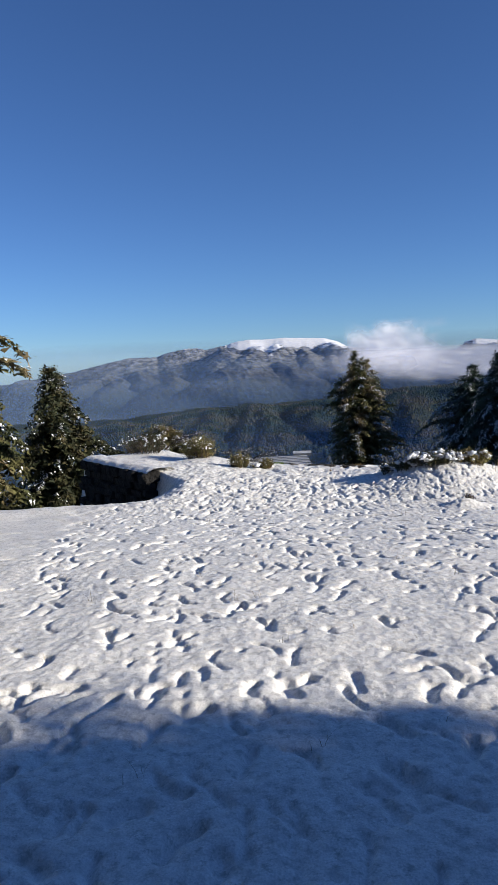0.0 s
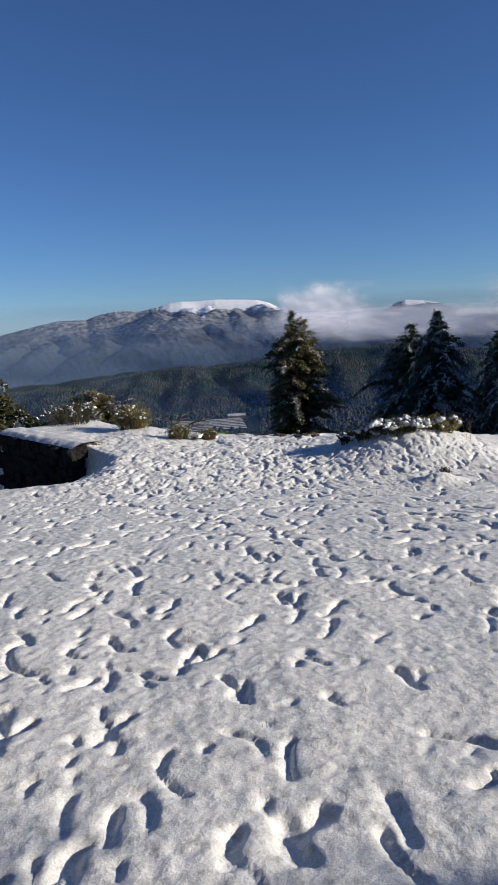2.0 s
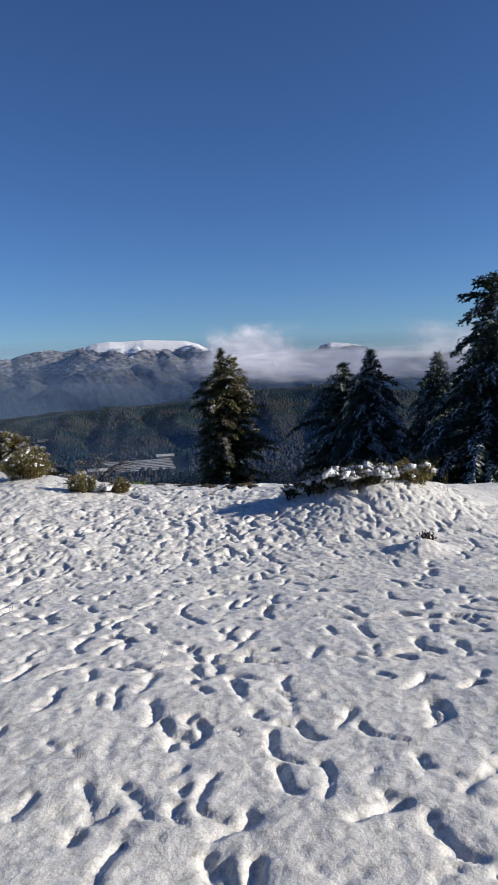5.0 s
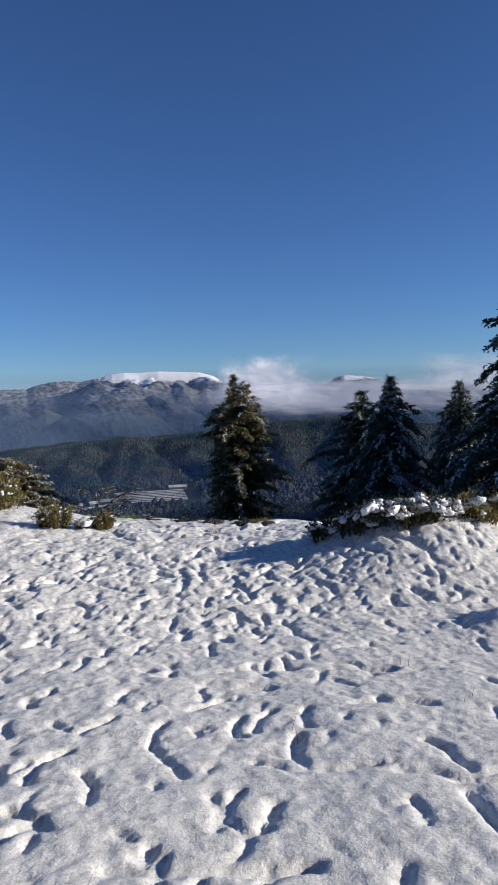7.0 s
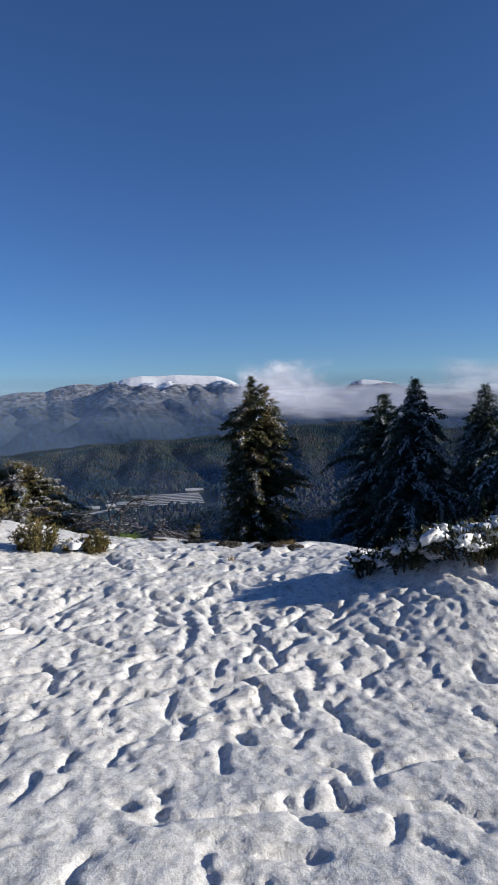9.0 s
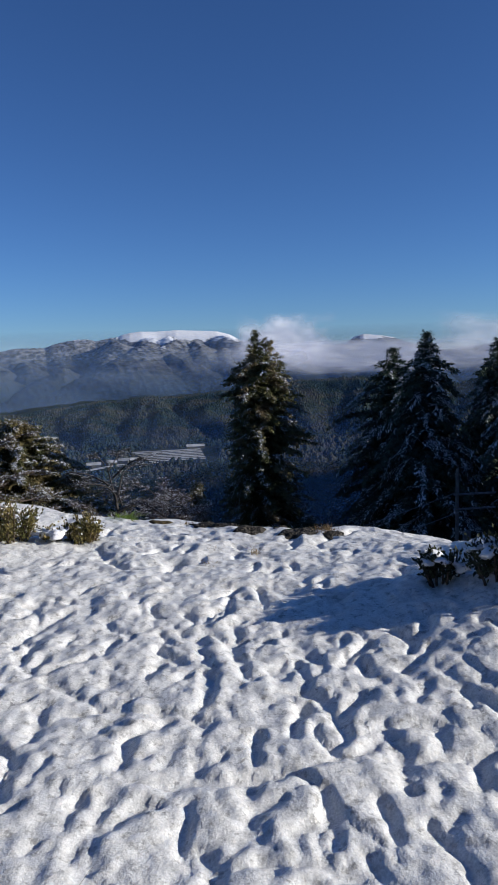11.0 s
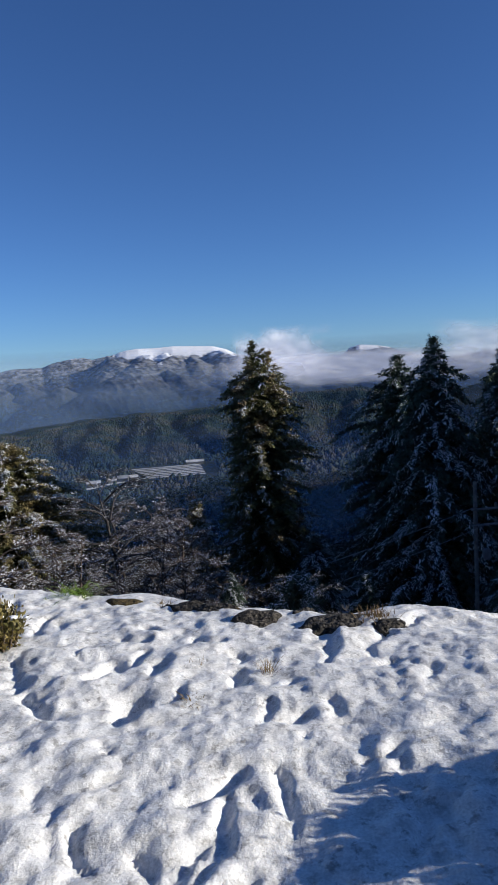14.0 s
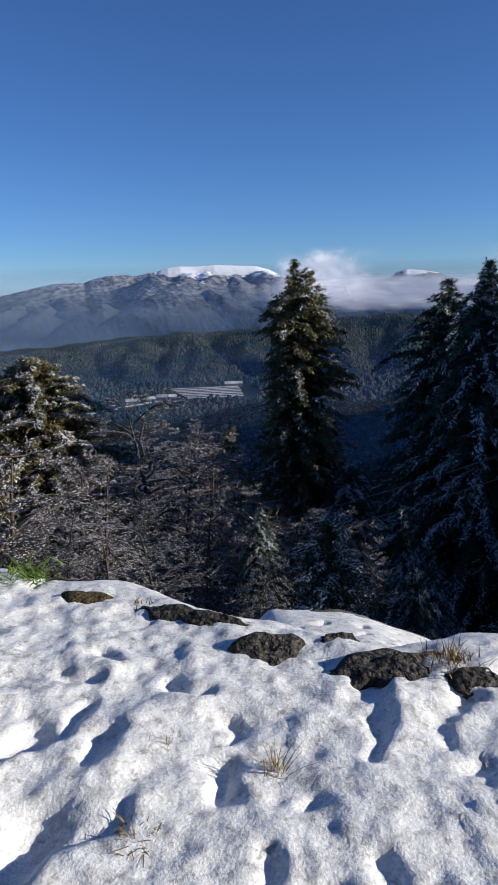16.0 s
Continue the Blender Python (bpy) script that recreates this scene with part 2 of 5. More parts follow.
    # lower slopes darkened in their colour to stand in for dark blue haze
    wooded, foot_haze = n.new("ShaderNodeMix"), n.new("ShaderNodeMapRange")
    wooded.data_type = "RGBA"
    foot_haze.inputs["From Min"].default_value, foot_haze.inputs["From Max"].default_value = -150.0, 30.0
    link(sep.outputs["Z"], foot_haze.inputs["Value"])
    link(foot_haze.outputs["Result"], wooded.inputs["Factor"])
    wooded.inputs["A"].default_value = (0.02, 0.03, 0.032, 1)
    # thin snow over grass and scree, more of it higher up
    dust, speck, hold, much, thin = (n.new("ShaderNodeMix"), n.new("ShaderNodeTexNoise"), n.new("ShaderNodeMapRange"), n.new("ShaderNodeMapRange"), n.new("ShaderNodeMath"))
    dust.data_type, thin.operation = "RGBA", "MULTIPLY"
    speck.inputs["Scale"].default_value, speck.inputs["Detail"].default_value, speck.inputs["Roughness"].default_value = 0.035, 12, 0.65
    link(geo.outputs["Position"], speck.inputs["Vector"])
    hold.inputs["From Min"].default_value, hold.inputs["From Max"].default_value = 0.42, 0.62
    link(speck.outputs["Fac"], hold.inputs["Value"])
    much.inputs["From Min"].default_value, much.inputs["From Max"].default_value = -130.0, 95.0
    much.inputs["To Min"].default_value, much.inputs["To Max"].default_value = 0.12, 0.72
    link(sep.outputs["Z"], much.inputs["Value"])
    link(hold.outputs["Result"], thin.inputs[0])
    link(much.outputs["Result"], thin.inputs[1])
    link(thin.outputs[0], dust.inputs["Factor"])
    link(base.outputs["Color"], dust.inputs["A"])
    dust.inputs["B"].default_value = (0.5, 0.5, 0.51, 1)
    link(dust.outputs["Result"], wooded.inputs["B"])
    link(wooded.outputs["Result"], mix.inputs["A"])
    mix.inputs["B"].default_value = (0.82, 0.82, 0.83, 1)
    link(mix.outputs["Result"], bsdf.inputs["Base Color"])
    crag = n.new("ShaderNodeTexNoise")
    crag.noise_type = "RIDGED_MULTIFRACTAL"
    crag.inputs["Scale"].default_value, crag.inputs["Detail"].default_value = 0.02, 6
    link(geo.outputs["Position"], crag.inputs["Vector"])
    bp = n.new("ShaderNodeBump")
    bp.inputs["Strength"].default_value, bp.inputs["Distance"].default_value = 0.22, 5.0
    link(crag.outputs["Fac"], bp.inputs["Height"])
    link(bp.outputs["Normal"], bsdf.inputs["Normal"])
    return m


MOUNTAIN = mountain_material()


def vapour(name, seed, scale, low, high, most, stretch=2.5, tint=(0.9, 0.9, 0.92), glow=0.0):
    """Thin cloud: white vapour that scatters light, broken up by noise, fading to nothing at the rim of its sheet.
    Tinted blue, it stands in for haze; glow is light of its own in place of sunlight.
    """
    m = bpy.data.materials.new(name)
    m.use_nodes = True
    nt = m.node_tree
    n, link = nt.nodes, nt.links.new
    n.remove(n["Principled BSDF"])
    uv = n.new("ShaderNodeUVMap")
    sep = n.new("ShaderNodeSeparateXYZ")
    link(uv.outputs[0], sep.inputs[0])
    mp = n.new("ShaderNodeMapping")
    mp.inputs["Location"].default_value = (seed * 3.7, seed * 1.3, seed)
    mp.inputs["Scale"].default_value = (scale * stretch, scale, 1)
    link(uv.outputs[0], mp.inputs[0])
    noi = n.new("ShaderNodeTexNoise")
    noi.inputs["Scale"].default_value, noi.inputs["Detail"].default_value, noi.inputs["Roughness"].default_value = 1.0, 5, 0.5
    noi.inputs["Distortion"].default_value = 0.0
    link(mp.outputs[0], noi.inputs["Vector"])

    def math_node(op, a, b):
        k = n.new("ShaderNodeMath")
        k.operation = op
        for s, v in enumerate((a, b)):
            if isinstance(v, (int, float)):
                k.inputs[s].default_value = v
            else:
                link(v, k.inputs[s])
        return k.outputs[0]

    def hump(axis):
        u = math_node("SUBTRACT", 1.0, sep.outputs[axis])
        return math_node("MULTIPLY", math_node("MULTIPLY", sep.outputs[axis], u), 4.0)

    body = math_node("MULTIPLY", hump("X"), hump("Y"))
    total = math_node("ADD", noi.outputs["Fac"], math_node("MULTIPLY", body, 0.45))
    rng = n.new("ShaderNodeMapRange")
    rng.interpolation_type = "SMOOTHSTEP"
    rng.inputs["From Min"].default_value, rng.inputs["From Max"].default_value = low, high
    rng.inputs["To Max"].default_value = most
    link(total, rng.inputs["Value"])
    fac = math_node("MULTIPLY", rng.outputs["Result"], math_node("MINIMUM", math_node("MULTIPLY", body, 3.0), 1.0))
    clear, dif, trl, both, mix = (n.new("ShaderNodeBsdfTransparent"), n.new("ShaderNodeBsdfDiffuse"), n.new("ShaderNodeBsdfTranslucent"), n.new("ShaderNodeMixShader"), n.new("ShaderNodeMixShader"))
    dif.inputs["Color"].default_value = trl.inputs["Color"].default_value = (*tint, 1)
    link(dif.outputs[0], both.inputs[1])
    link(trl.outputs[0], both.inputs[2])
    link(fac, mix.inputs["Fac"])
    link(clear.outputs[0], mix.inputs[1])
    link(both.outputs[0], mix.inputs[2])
    # emission that brightens the cloud where the flat sheet catches little sun
    if glow:
        em, plus = n.new("ShaderNodeEmission"), n.new("ShaderNodeAddShader")
        em.inputs["Color"].default_value, em.inputs["Strength"].default_value = (0.96, 0.94, 1.0, 1), glow
        link(both.outputs[0], plus.inputs[0])
        link(em.outputs[0], plus.inputs[1])
        link(plus.outputs[0], mix.inputs[2])
    link(mix.outputs[0], n["Material Output"].inputs["Surface"])
    return m


# ---- mesh helpers ----


def mesh_of(name, verts, faces, mat, shade=False):
    me = bpy.data.meshes.new(name)
    verts = np.asarray(verts, dtype=np.float32)
    if isinstance(faces, np.ndarray):
        k = faces.shape[1]
        me.vertices.add(len(verts))
        me.vertices.foreach_set("co", verts.ravel())
        me.loops.add(faces.size)
        me.loops.foreach_set("vertex_index", faces.ravel().astype(np.int32))
        me.polygons.add(len(faces))
        me.polygons.foreach_set("loop_start", (np.arange(len(faces)) * k).astype(np.int32))
        me.update(calc_edges=True)
    else:
        me.from_pydata(verts.tolist(), [], faces)
    for x in mat if isinstance(mat, (list, tuple)) else [mat]:
        me.materials.append(x)
    if shade:
        me.polygons.foreach_set("use_smooth", np.ones(len(me.polygons), dtype=bool))
    return me


def part(name, me, parent, label=""):
    ob = new(name, me)
    ob.parent = parent
    return tagged(ob, label)


def thing(name, where, label, category, group="", kind="", turn=0):
    ob = new(name)
    ob.empty_display_size = 0.1
    ob.matrix_world = pose(*where, 0, 0, turn)
    return tagged(ob, label, category, group, kind)


def grid_faces(nu, nv):
    i = np.arange(nu - 1)[:, None] * nv + np.arange(nv - 1)[None, :]
    return np.stack([i, i + nv, i + nv + 1, i + 1], -1).reshape(-1, 4)


def tubes(paths, sides=5):
    """Tapered tubes: a list of (points n x 3, radii n). Returns verts and quads as arrays."""
    vs, fs, at = [], [], 0
    ang = np.arange(sides) / sides * 2 * np.pi
    for pts, rad in paths:
        pts, rad = np.asarray(pts, float), np.asarray(rad, float)
        tan = np.gradient(pts, axis=0)
        tan /= np.linalg.norm(tan, axis=1)[:, None] + 1e-9
        ref = np.where(np.abs(tan[:, 2:3]) > 0.9, np.array([[1.0, 0, 0]]), np.array([[0, 0, 1.0]]))
        a = np.cross(tan, ref)
        a /= np.linalg.norm(a, axis=1)[:, None] + 1e-9
        b = np.cross(tan, a)
        ring = pts[:, None] + rad[:, None, None] * (a[:, None] * np.cos(ang)[None, :, None] + b[:, None] * np.sin(ang)[None, :, None])
        vs.append(ring.reshape(-1, 3))
        n = len(pts)
        i, k = np.arange(n - 1)[:, None] * sides, np.arange(sides)[None, :]
        k2 = (k + 1) % sides
        fs.append((np.stack([i + k, i + k2, i + sides + k2, i + sides + k], -1) + at).reshape(-1, 4))
        at += n * sides
    return np.concatenate(vs), np.concatenate(fs)


# ---- the ground ----
EDGE_X = [-60, -6, -3.4, -1.8, -0.45, 0.45, 0.82, 1.08, 1.38, 1.6, 2.0, 2.6, 3.9, 8, 60]
EDGE_Y = [16, 16, 15.8, 15.4, 13.9, 13.34, 13.1, 12.95, 12.75, 12.6, 12.4, 12.4, 11.7, 10.5, 8]
LEVEL_Y = [-60, -10, 0, 3, 5, 6.3, 7.3, 8.4, 9.3, 10.2, 11.4, 12.4, 13.5, 20]
LEVEL_Z = [1.5, 0.4, 0.14, 0.05, -0.07, -0.15, -0.25, -0.36, -0.42, -0.38, -0.33, -0.33, -0.38, -0.4]


WALL_A, WALL_B = (-1.69, 11.90), (-3.2, 13.95)


def edge(x):
    return np.interp(x, EDGE_X, EDGE_Y)


def base_height(x, y):
    """The lie of the land: a clearing that dips and rises to a brink, then a steep wooded slope down to the valley."""
    z = np.interp(y, LEVEL_Y, LEVEL_Z)
    z = z - 0.015 * np.clip(x, -1, 1)
    z = z + 0.34 * np.exp(-((x - 3.05) / 0.9) ** 2 - ((y - 10.7) / 0.95) ** 2)
    z = z + 0.10 * np.exp(-((x - 2.75) / 0.22) ** 2 - ((y - 8.95) / 0.18) ** 2)
    z = z + 0.12 * np.exp(-((x + 0.9) / 0.7) ** 2 - ((y - 13.2) / 1.3) ** 2) + 0.1 * smooth(-1.2, -2.0, x) * smooth(11.5, 12.5, y)
    z = z - 0.12 * smooth(2.2, 2.9, x) * smooth(11.2, 12.2, y)
    # the track that dips away on the west side, below the stone wall
    before = (x - WALL_A[0]) * -0.796 + (y - WALL_A[1]) * -0.605
    along = (x - WALL_A[0]) * -0.605 + (y - WALL_A[1]) * 0.796
    below = np.maximum(smooth(-0.22, -0.02, before), smooth(2.9, 3.2, along))
    low = -0.66 - 0.25 * np.maximum(y - 11, 0) - 0.10 * np.maximum(-1.7 - x, 0)
    z = z + (np.minimum(z, low) - z) * below * smooth(9.6, 11.6, y) * smooth(-0.95, -1.75, x)
    over = np.maximum(y - edge(x) + 0.05 * np.sin(x * 5.1) + 0.04 * np.sin(x * 11.3), 0)
    bench = smooth(1.2, 1.7, x)
    drop = (1 - bench) * 0.72 * over * smooth(-0.05, 0.45, over) + bench * np.interp(over, [0, 0.1, 0.5, 2.0, 2.6, 30, 5000], [0, 0.03, 0.36, 0.75, 1.1, 18.0, 3100])
    drop = drop + bench * smooth(0.1, 0.7, over) * np.where(x < 1.8, 0.6, 0.2) * np.clip(np.sqrt((x - 1.8) ** 2 + 0.02) - 0.141, 0, 1.5)
    drop = np.minimum(drop, 18 + (over - 29) * 0.25 * (over > 29))
    drop = np.minimum(drop, 60 + (over - 190) * 0.14 * (over > 190))
    far = np.minimum(drop, 172.0)
    return z - far


STEP = 0.0135


def spread(lo, hi, step, growth_lo, growth_hi, limit=4900):
    mid = np.arange(lo, hi + step / 2, step)
    a, s = [lo], step
    while a[-1] > -limit:
        s *= growth_lo
        a.append(a[-1] - s)
    b, s = [mid[-1]], step
    while b[-1] < limit:
        s *= growth_hi
        b.append(b[-1] + s)
    return np.concatenate([np.array(a[:0:-1]), mid, np.array(b[1:])])


gx = spread(-2.0, 3.9, STEP, 1.16, 1.16)
gy = spread(1.5, 14.0, STEP, 1.22, 1.09)
X, Y = np.meshgrid(gx, gy, indexing="ij")
Z = base_height(X, Y)
on_top = smooth(0.25, -0.1, Y - edge(X))
near = smooth(14, 6, np.abs(X)) * smooth(-6, 0, Y)
trample = smooth(7.6, 9.8, Y + 0.4 * perlin(X * 0.7, Y * 0.7, 5)) * smooth(14.5, 12.5, Y)
relief = 0.016 * fbm(X * 1.6, Y * 1.6, 3, 3) + (0.004 + 0.004 * trample) * fbm(X * 8.5, Y * 4.5, 3, 9, 0.6) + 0.005 * fbm(X * 22, Y * 22, 2, 11, 0.7)
relief += smooth(9.4, 10.8, Y) * 0.008 * fbm(X * 13, Y * 13, 2, 71, 0.55)
relief += trample * (0.012 * fbm(X * 2.3, Y * 2.3, 2, 21) + 0.009 * (1 - 0.65 * smooth(10.4, 11.4, Y)) * fbm(X * 9.5 + Y * 1.2, Y * 5.4, 3, 40, 0.55) + 0.022 * smooth(10.0, 11.2, Y) * fbm(X * 4.2, Y * 4.2, 2, 61))
Z = Z + relief * np.maximum(on_top, 0.3) * near
CARVE = np.zeros_like(Z)
LIP = np.zeros_like(Z)

rng = np.random.default_rng(7)


def press(x, y, heading, length=0.27, width=0.10, depth=0.035, rim=0.06, crisp=1.0):
    """Press one footprint or scrape into the snow."""
    bow, sway = rng.normal(0, 0.42), rng.normal(0, 0.13) * width
    r = length * 0.5 + width * 1.6
    i0, i1 = np.searchsorted(gx, (x - r, x + r))
    j0, j1 = np.searchsorted(gy, (y - r, y + r))
    if i1 - i0 < 3 or j1 - j0 < 3:
        return
    dx, dy = X[i0:i1, j0:j1] - x, Y[i0:i1, j0:j1] - y
    dx = dx + 0.022 * perlin(X[i0:i1, j0:j1] * 7, Y[i0:i1, j0:j1] * 7, 51)
    dy = dy + 0.022 * perlin(X[i0:i1, j0:j1] * 7, Y[i0:i1, j0:j1] * 7, 52)
    s, c = math.sin(heading), math.cos(heading)
    u, v = dx * s + dy * c, dx * c - dy * s
    v = v + bow * u * u / length + sway * np.sin(6.3 * u / length)
    waist = width * 0.5 * (1 - 0.22 * np.exp(-((u + 0.02) / 0.04) ** 2) + 0.12 * np.clip(u / length, -1, 1))
    d = np.hypot(np.maximum(np.abs(u) - (length - width) * 0.5, 0), v) / waist
    d = d + 0.6 * perlin(dx * 18 + x * 7, dy * 18 + y * 5, 3) + 0.35 * perlin(dx * 42 + x * 3, dy * 42 + y * 9, 4)
    steep = smooth(0.92 + 0.2 * crisp + 0.5 * (1 - crisp), 0.92 - 0.2 * crisp - 0.6 * (1 - crisp), d)
    # the wall that faces the sun is shaped as a gentle slope to look less bright
    sun_side = smooth(0.3 * width, -0.3 * width, dx * 0.96 - dy * 0.28)
    hole = steep + (smooth(1.3, 0.15, d) - steep) * sun_side
    lip = np.exp(-((d - 1.5) / 0.3) ** 2) * (1 - sun_side)
    CARVE[i0:i1, j0:j1] = np.minimum(CARVE[i0:i1, j0:j1], -depth * hole * (1 + 0.35 * np.clip(u / length, -1, 1)))
    LIP[i0:i1, j0:j1] = np.maximum(LIP[i0:i1, j0:j1], depth * rim * lip)


def trail(x, y, heading, steps, stride=0.42, depth=0.024):
    side = 1
    for k in range(steps):
        heading += rng.normal(0, 0.07)
        x += stride * math.sin(heading) + rng.normal(0, 0.04)
        y += stride * math.cos(heading) + rng.normal(0, 0.04)
        ox, oy = math.cos(heading) * 0.09 * side, -math.sin(heading) * 0.09 * side
        turn = heading + rng.normal(0, 0.25)
        whole = rng.random()
        if whole < 0.7:
            press(x + ox, y + oy, turn, rng.uniform(0.17, 0.31), rng.uniform(0.03, 0.046), depth * rng.uniform(0.8, 1.6))
        elif whole < 0.85:
            # heel and toe broke through apart
            for q in (-0.065, 0.065):
                press(x + ox + q * math.sin(turn) + rng.normal(0, 0.015), y + oy + q * math.cos(turn), turn + rng.normal(0, 0.3), rng.uniform(0.08, 0.13), rng.uniform(0.04, 0.055), depth * rng.uniform(0.7, 1.4))
        else:
            press(x + ox, y + oy, turn, rng.uniform(0.07, 0.14), rng.uniform(0.03, 0.045), depth * rng.uniform(0.6, 1.1))
        side = -side


for k in range(56):
    trail(rng.uniform(-1.9, 3.9), rng.uniform(0.2, 6.0), rng.normal(0.05, 0.35), int(rng.integers(6, 22)))
for k in range(10):
    trail(rng.uniform(-3.6, -1.5), rng.uniform(1.5, 7.0), rng.normal(0.3, 0.4), int(rng.integers(5, 14)))
# shallow dents left by clods and by old prints
for k in range(1100):
    press(rng.uniform(-2.4, 4.4), rng.uniform(1.5, 9.5), rng.uniform(-1.5, 1.5), rng.uniform(0.04, 0.16), rng.uniform(0.025, 0.05), rng.uniform(0.004, 0.012))
# scrapes across the line of march
for k in range(34):
    press(rng.uniform(0.6, 3.6), rng.uniform(6.4, 10.2), 1.75 + rng.normal(0, 0.22), rng.uniform(0.3, 0.75), rng.uniform(0.035, 0.055), 0.026)
for k in range(60):
    press(rng.uniform(-1.4, 1.6), rng.uniform(1.4, 3.3), rng.normal(0.25, 0.6), rng.uniform(0.14, 0.28), rng.uniform(0.05, 0.08), rng.uniform(0.025, 0.045))
for k in range(760):
    x0, y0 = rng.uniform(-1.6, 4.3), rng.triangular(8.6, 10.0, 11.6)
    press(x0, y0, rng.normal(0.25, 0.7), rng.uniform(0.06, 0.2), rng.uniform(0.026, 0.046), rng.uniform(0.007, 0.018), 0.1)
for k in range(120):
    press(rng.uniform(-1.0, 2.8), rng.uniform(9.2, 11.3), rng.normal(0.3, 0.4), rng.uniform(0.16, 0.28), rng.uniform(0.045, 0.075), rng.uniform(0.018, 0.034), 0.1, 0.7)
for k in range(26):
    press(rng.uniform(-0.5, 2.6), rng.uniform(10.9, 12.3), rng.normal(0.6, 0.6), rng.uniform(0.10, 0.2), rng.uniform(0.05, 0.08), rng.uniform(0.015, 0.03), 0.15, 0.4)
# deep boot holes before the brink
for x0, y0, heading, long, wide, deep in [
        (1.267, 11.95, -0.35, 0.17, 0.085, 0.06), (0.78, 12.13, 0.5, 0.22, 0.10, 0.06), (0.88, 12.43, -1.0, 0.17, 0.07, 0.045),
        (0.98, 12.10, 0.5, 0.15, 0.07, 0.045), (1.19, 12.32, -0.9, 0.17, 0.06, 0.04), (0.86, 11.80, 0.3, 0.24, 0.12, 0.06),
        (1.445, 11.84, 0.2, 0.08, 0.05, 0.035), (1.55, 11.63, 0.0, 0.14, 0.06, 0.035), (1.68, 12.12, 0.2, 0.12, 0.05, 0.03),
        (1.80, 12.03, 0.1, 0.14, 0.06, 0.03), (0.96, 12.55, -1.0, 0.10, 0.05, 0.03), (1.84, 11.90, 0.9, 0.10, 0.06, 0.035)]:
    press(x0, y0, heading, long, wide, 0.7 * deep, 0.08, 0.5)
for k in range(90):
    press(rng.uniform(1.7, 3.3), rng.uniform(12.7, 14.1), rng.uniform(-1.5, 1.5), rng.uniform(0.05, 0.14), rng.uniform(0.03, 0.06), rng.uniform(0.012, 0.025))


def soften(a, n):
    for k in range(n):
        a[1:-1] = (a[:-2] + 2 * a[1:-1] + a[2:]) / 4
        a[:, 1:-1] = (a[:, :-2] + 2 * a[:, 1:-1] + a[:, 2:]) / 4
    return a


Z = Z + 0.4 * CARVE + 0.64 * soften(CARVE.copy(), 3) + soften(LIP * (CARVE > -0.012), 1)

f = grid_faces(len(gx), len(gy))
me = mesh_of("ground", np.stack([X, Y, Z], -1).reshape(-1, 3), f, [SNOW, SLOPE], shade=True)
beyond = (Y - edge(X) + 0.25 * perlin(X * 1.3, Y * 1.3, 8))[:-1, :-1].reshape(-1) > 0.55 + 1.4 * smooth(1.2, 1.7, X)[:-1, :-1].reshape(-1)
me.polygons.foreach_set("material_index", beyond.astype(np.int32))
me.update()
tagged(new("ground", me), "trampled snow-covered clearing with footprints above a wooded slope", "ground", kind="structure")


def ground_z(x, y):
    i = int(np.clip(np.searchsorted(gx, x), 1, len(gx) - 1))
    j = int(np.clip(np.searchsorted(gy, y), 1, len(gy) - 1))
    tx, ty = (x - gx[i - 1]) / (gx[i] - gx[i - 1]), (y - gy[j - 1]) / (gy[j] - gy[j - 1])
    a = Z[i - 1, j - 1] * (1 - tx) + Z[i, j - 1] * tx
    b = Z[i - 1, j] * (1 - tx) + Z[i, j] * tx
    return float(a * (1 - ty) + b * ty)


# ---- the distance ----


def polar(name, az0, az1, r0, r1, nu, nv, height, mat):
    az, r = np.meshgrid(np.radians(np.linspace(az0, az1, nu)), np.linspace(r0, r1, nv), indexing="ij")
    x, y = r * np.sin(az), r * np.cos(az)
    z = height(np.degrees(az), r, x, y)
    return mesh_of(name, np.stack([x, y, z], -1).reshape(-1, 3), grid_faces(nu, nv), mat, shade=True)


CREST_AZ = [-60, -30, -18, -13.5, -10.45, -9, -6.8, -6.16, -4.5, -3.6, -3.0, -2, -1.33, -0.95, -0.4, 0.5, 1.67, 3.2, 4.8, 6.4, 7.4, 8.2, 12, 15.5, 16.55, 17.1, 17.9, 19.15, 20.2, 21.15, 24, 28, 34, 60]
CREST_EL = [-1, -1.6, -0.95, -0.25, 0.41, 0.7, 0.7, 0.97, 1.28, 1.29, 1.12, 1.32, 1.42, 1.58, 1.73, 1.83, 1.80, 1.87, 1.8, 1.71, 1.44, 1.0, 0.5, 0.3, 0.5, 0.98, 1.19, 1.06, 0.87, 0.47, -0.2, 0.3, 0.4, -1]


def fold(s):
    """A row of sharp ridges and gullies, 0 to 1, one to each unit of s."""
    return 1 - np.abs(2 * (s - np.floor(s)) - 1)


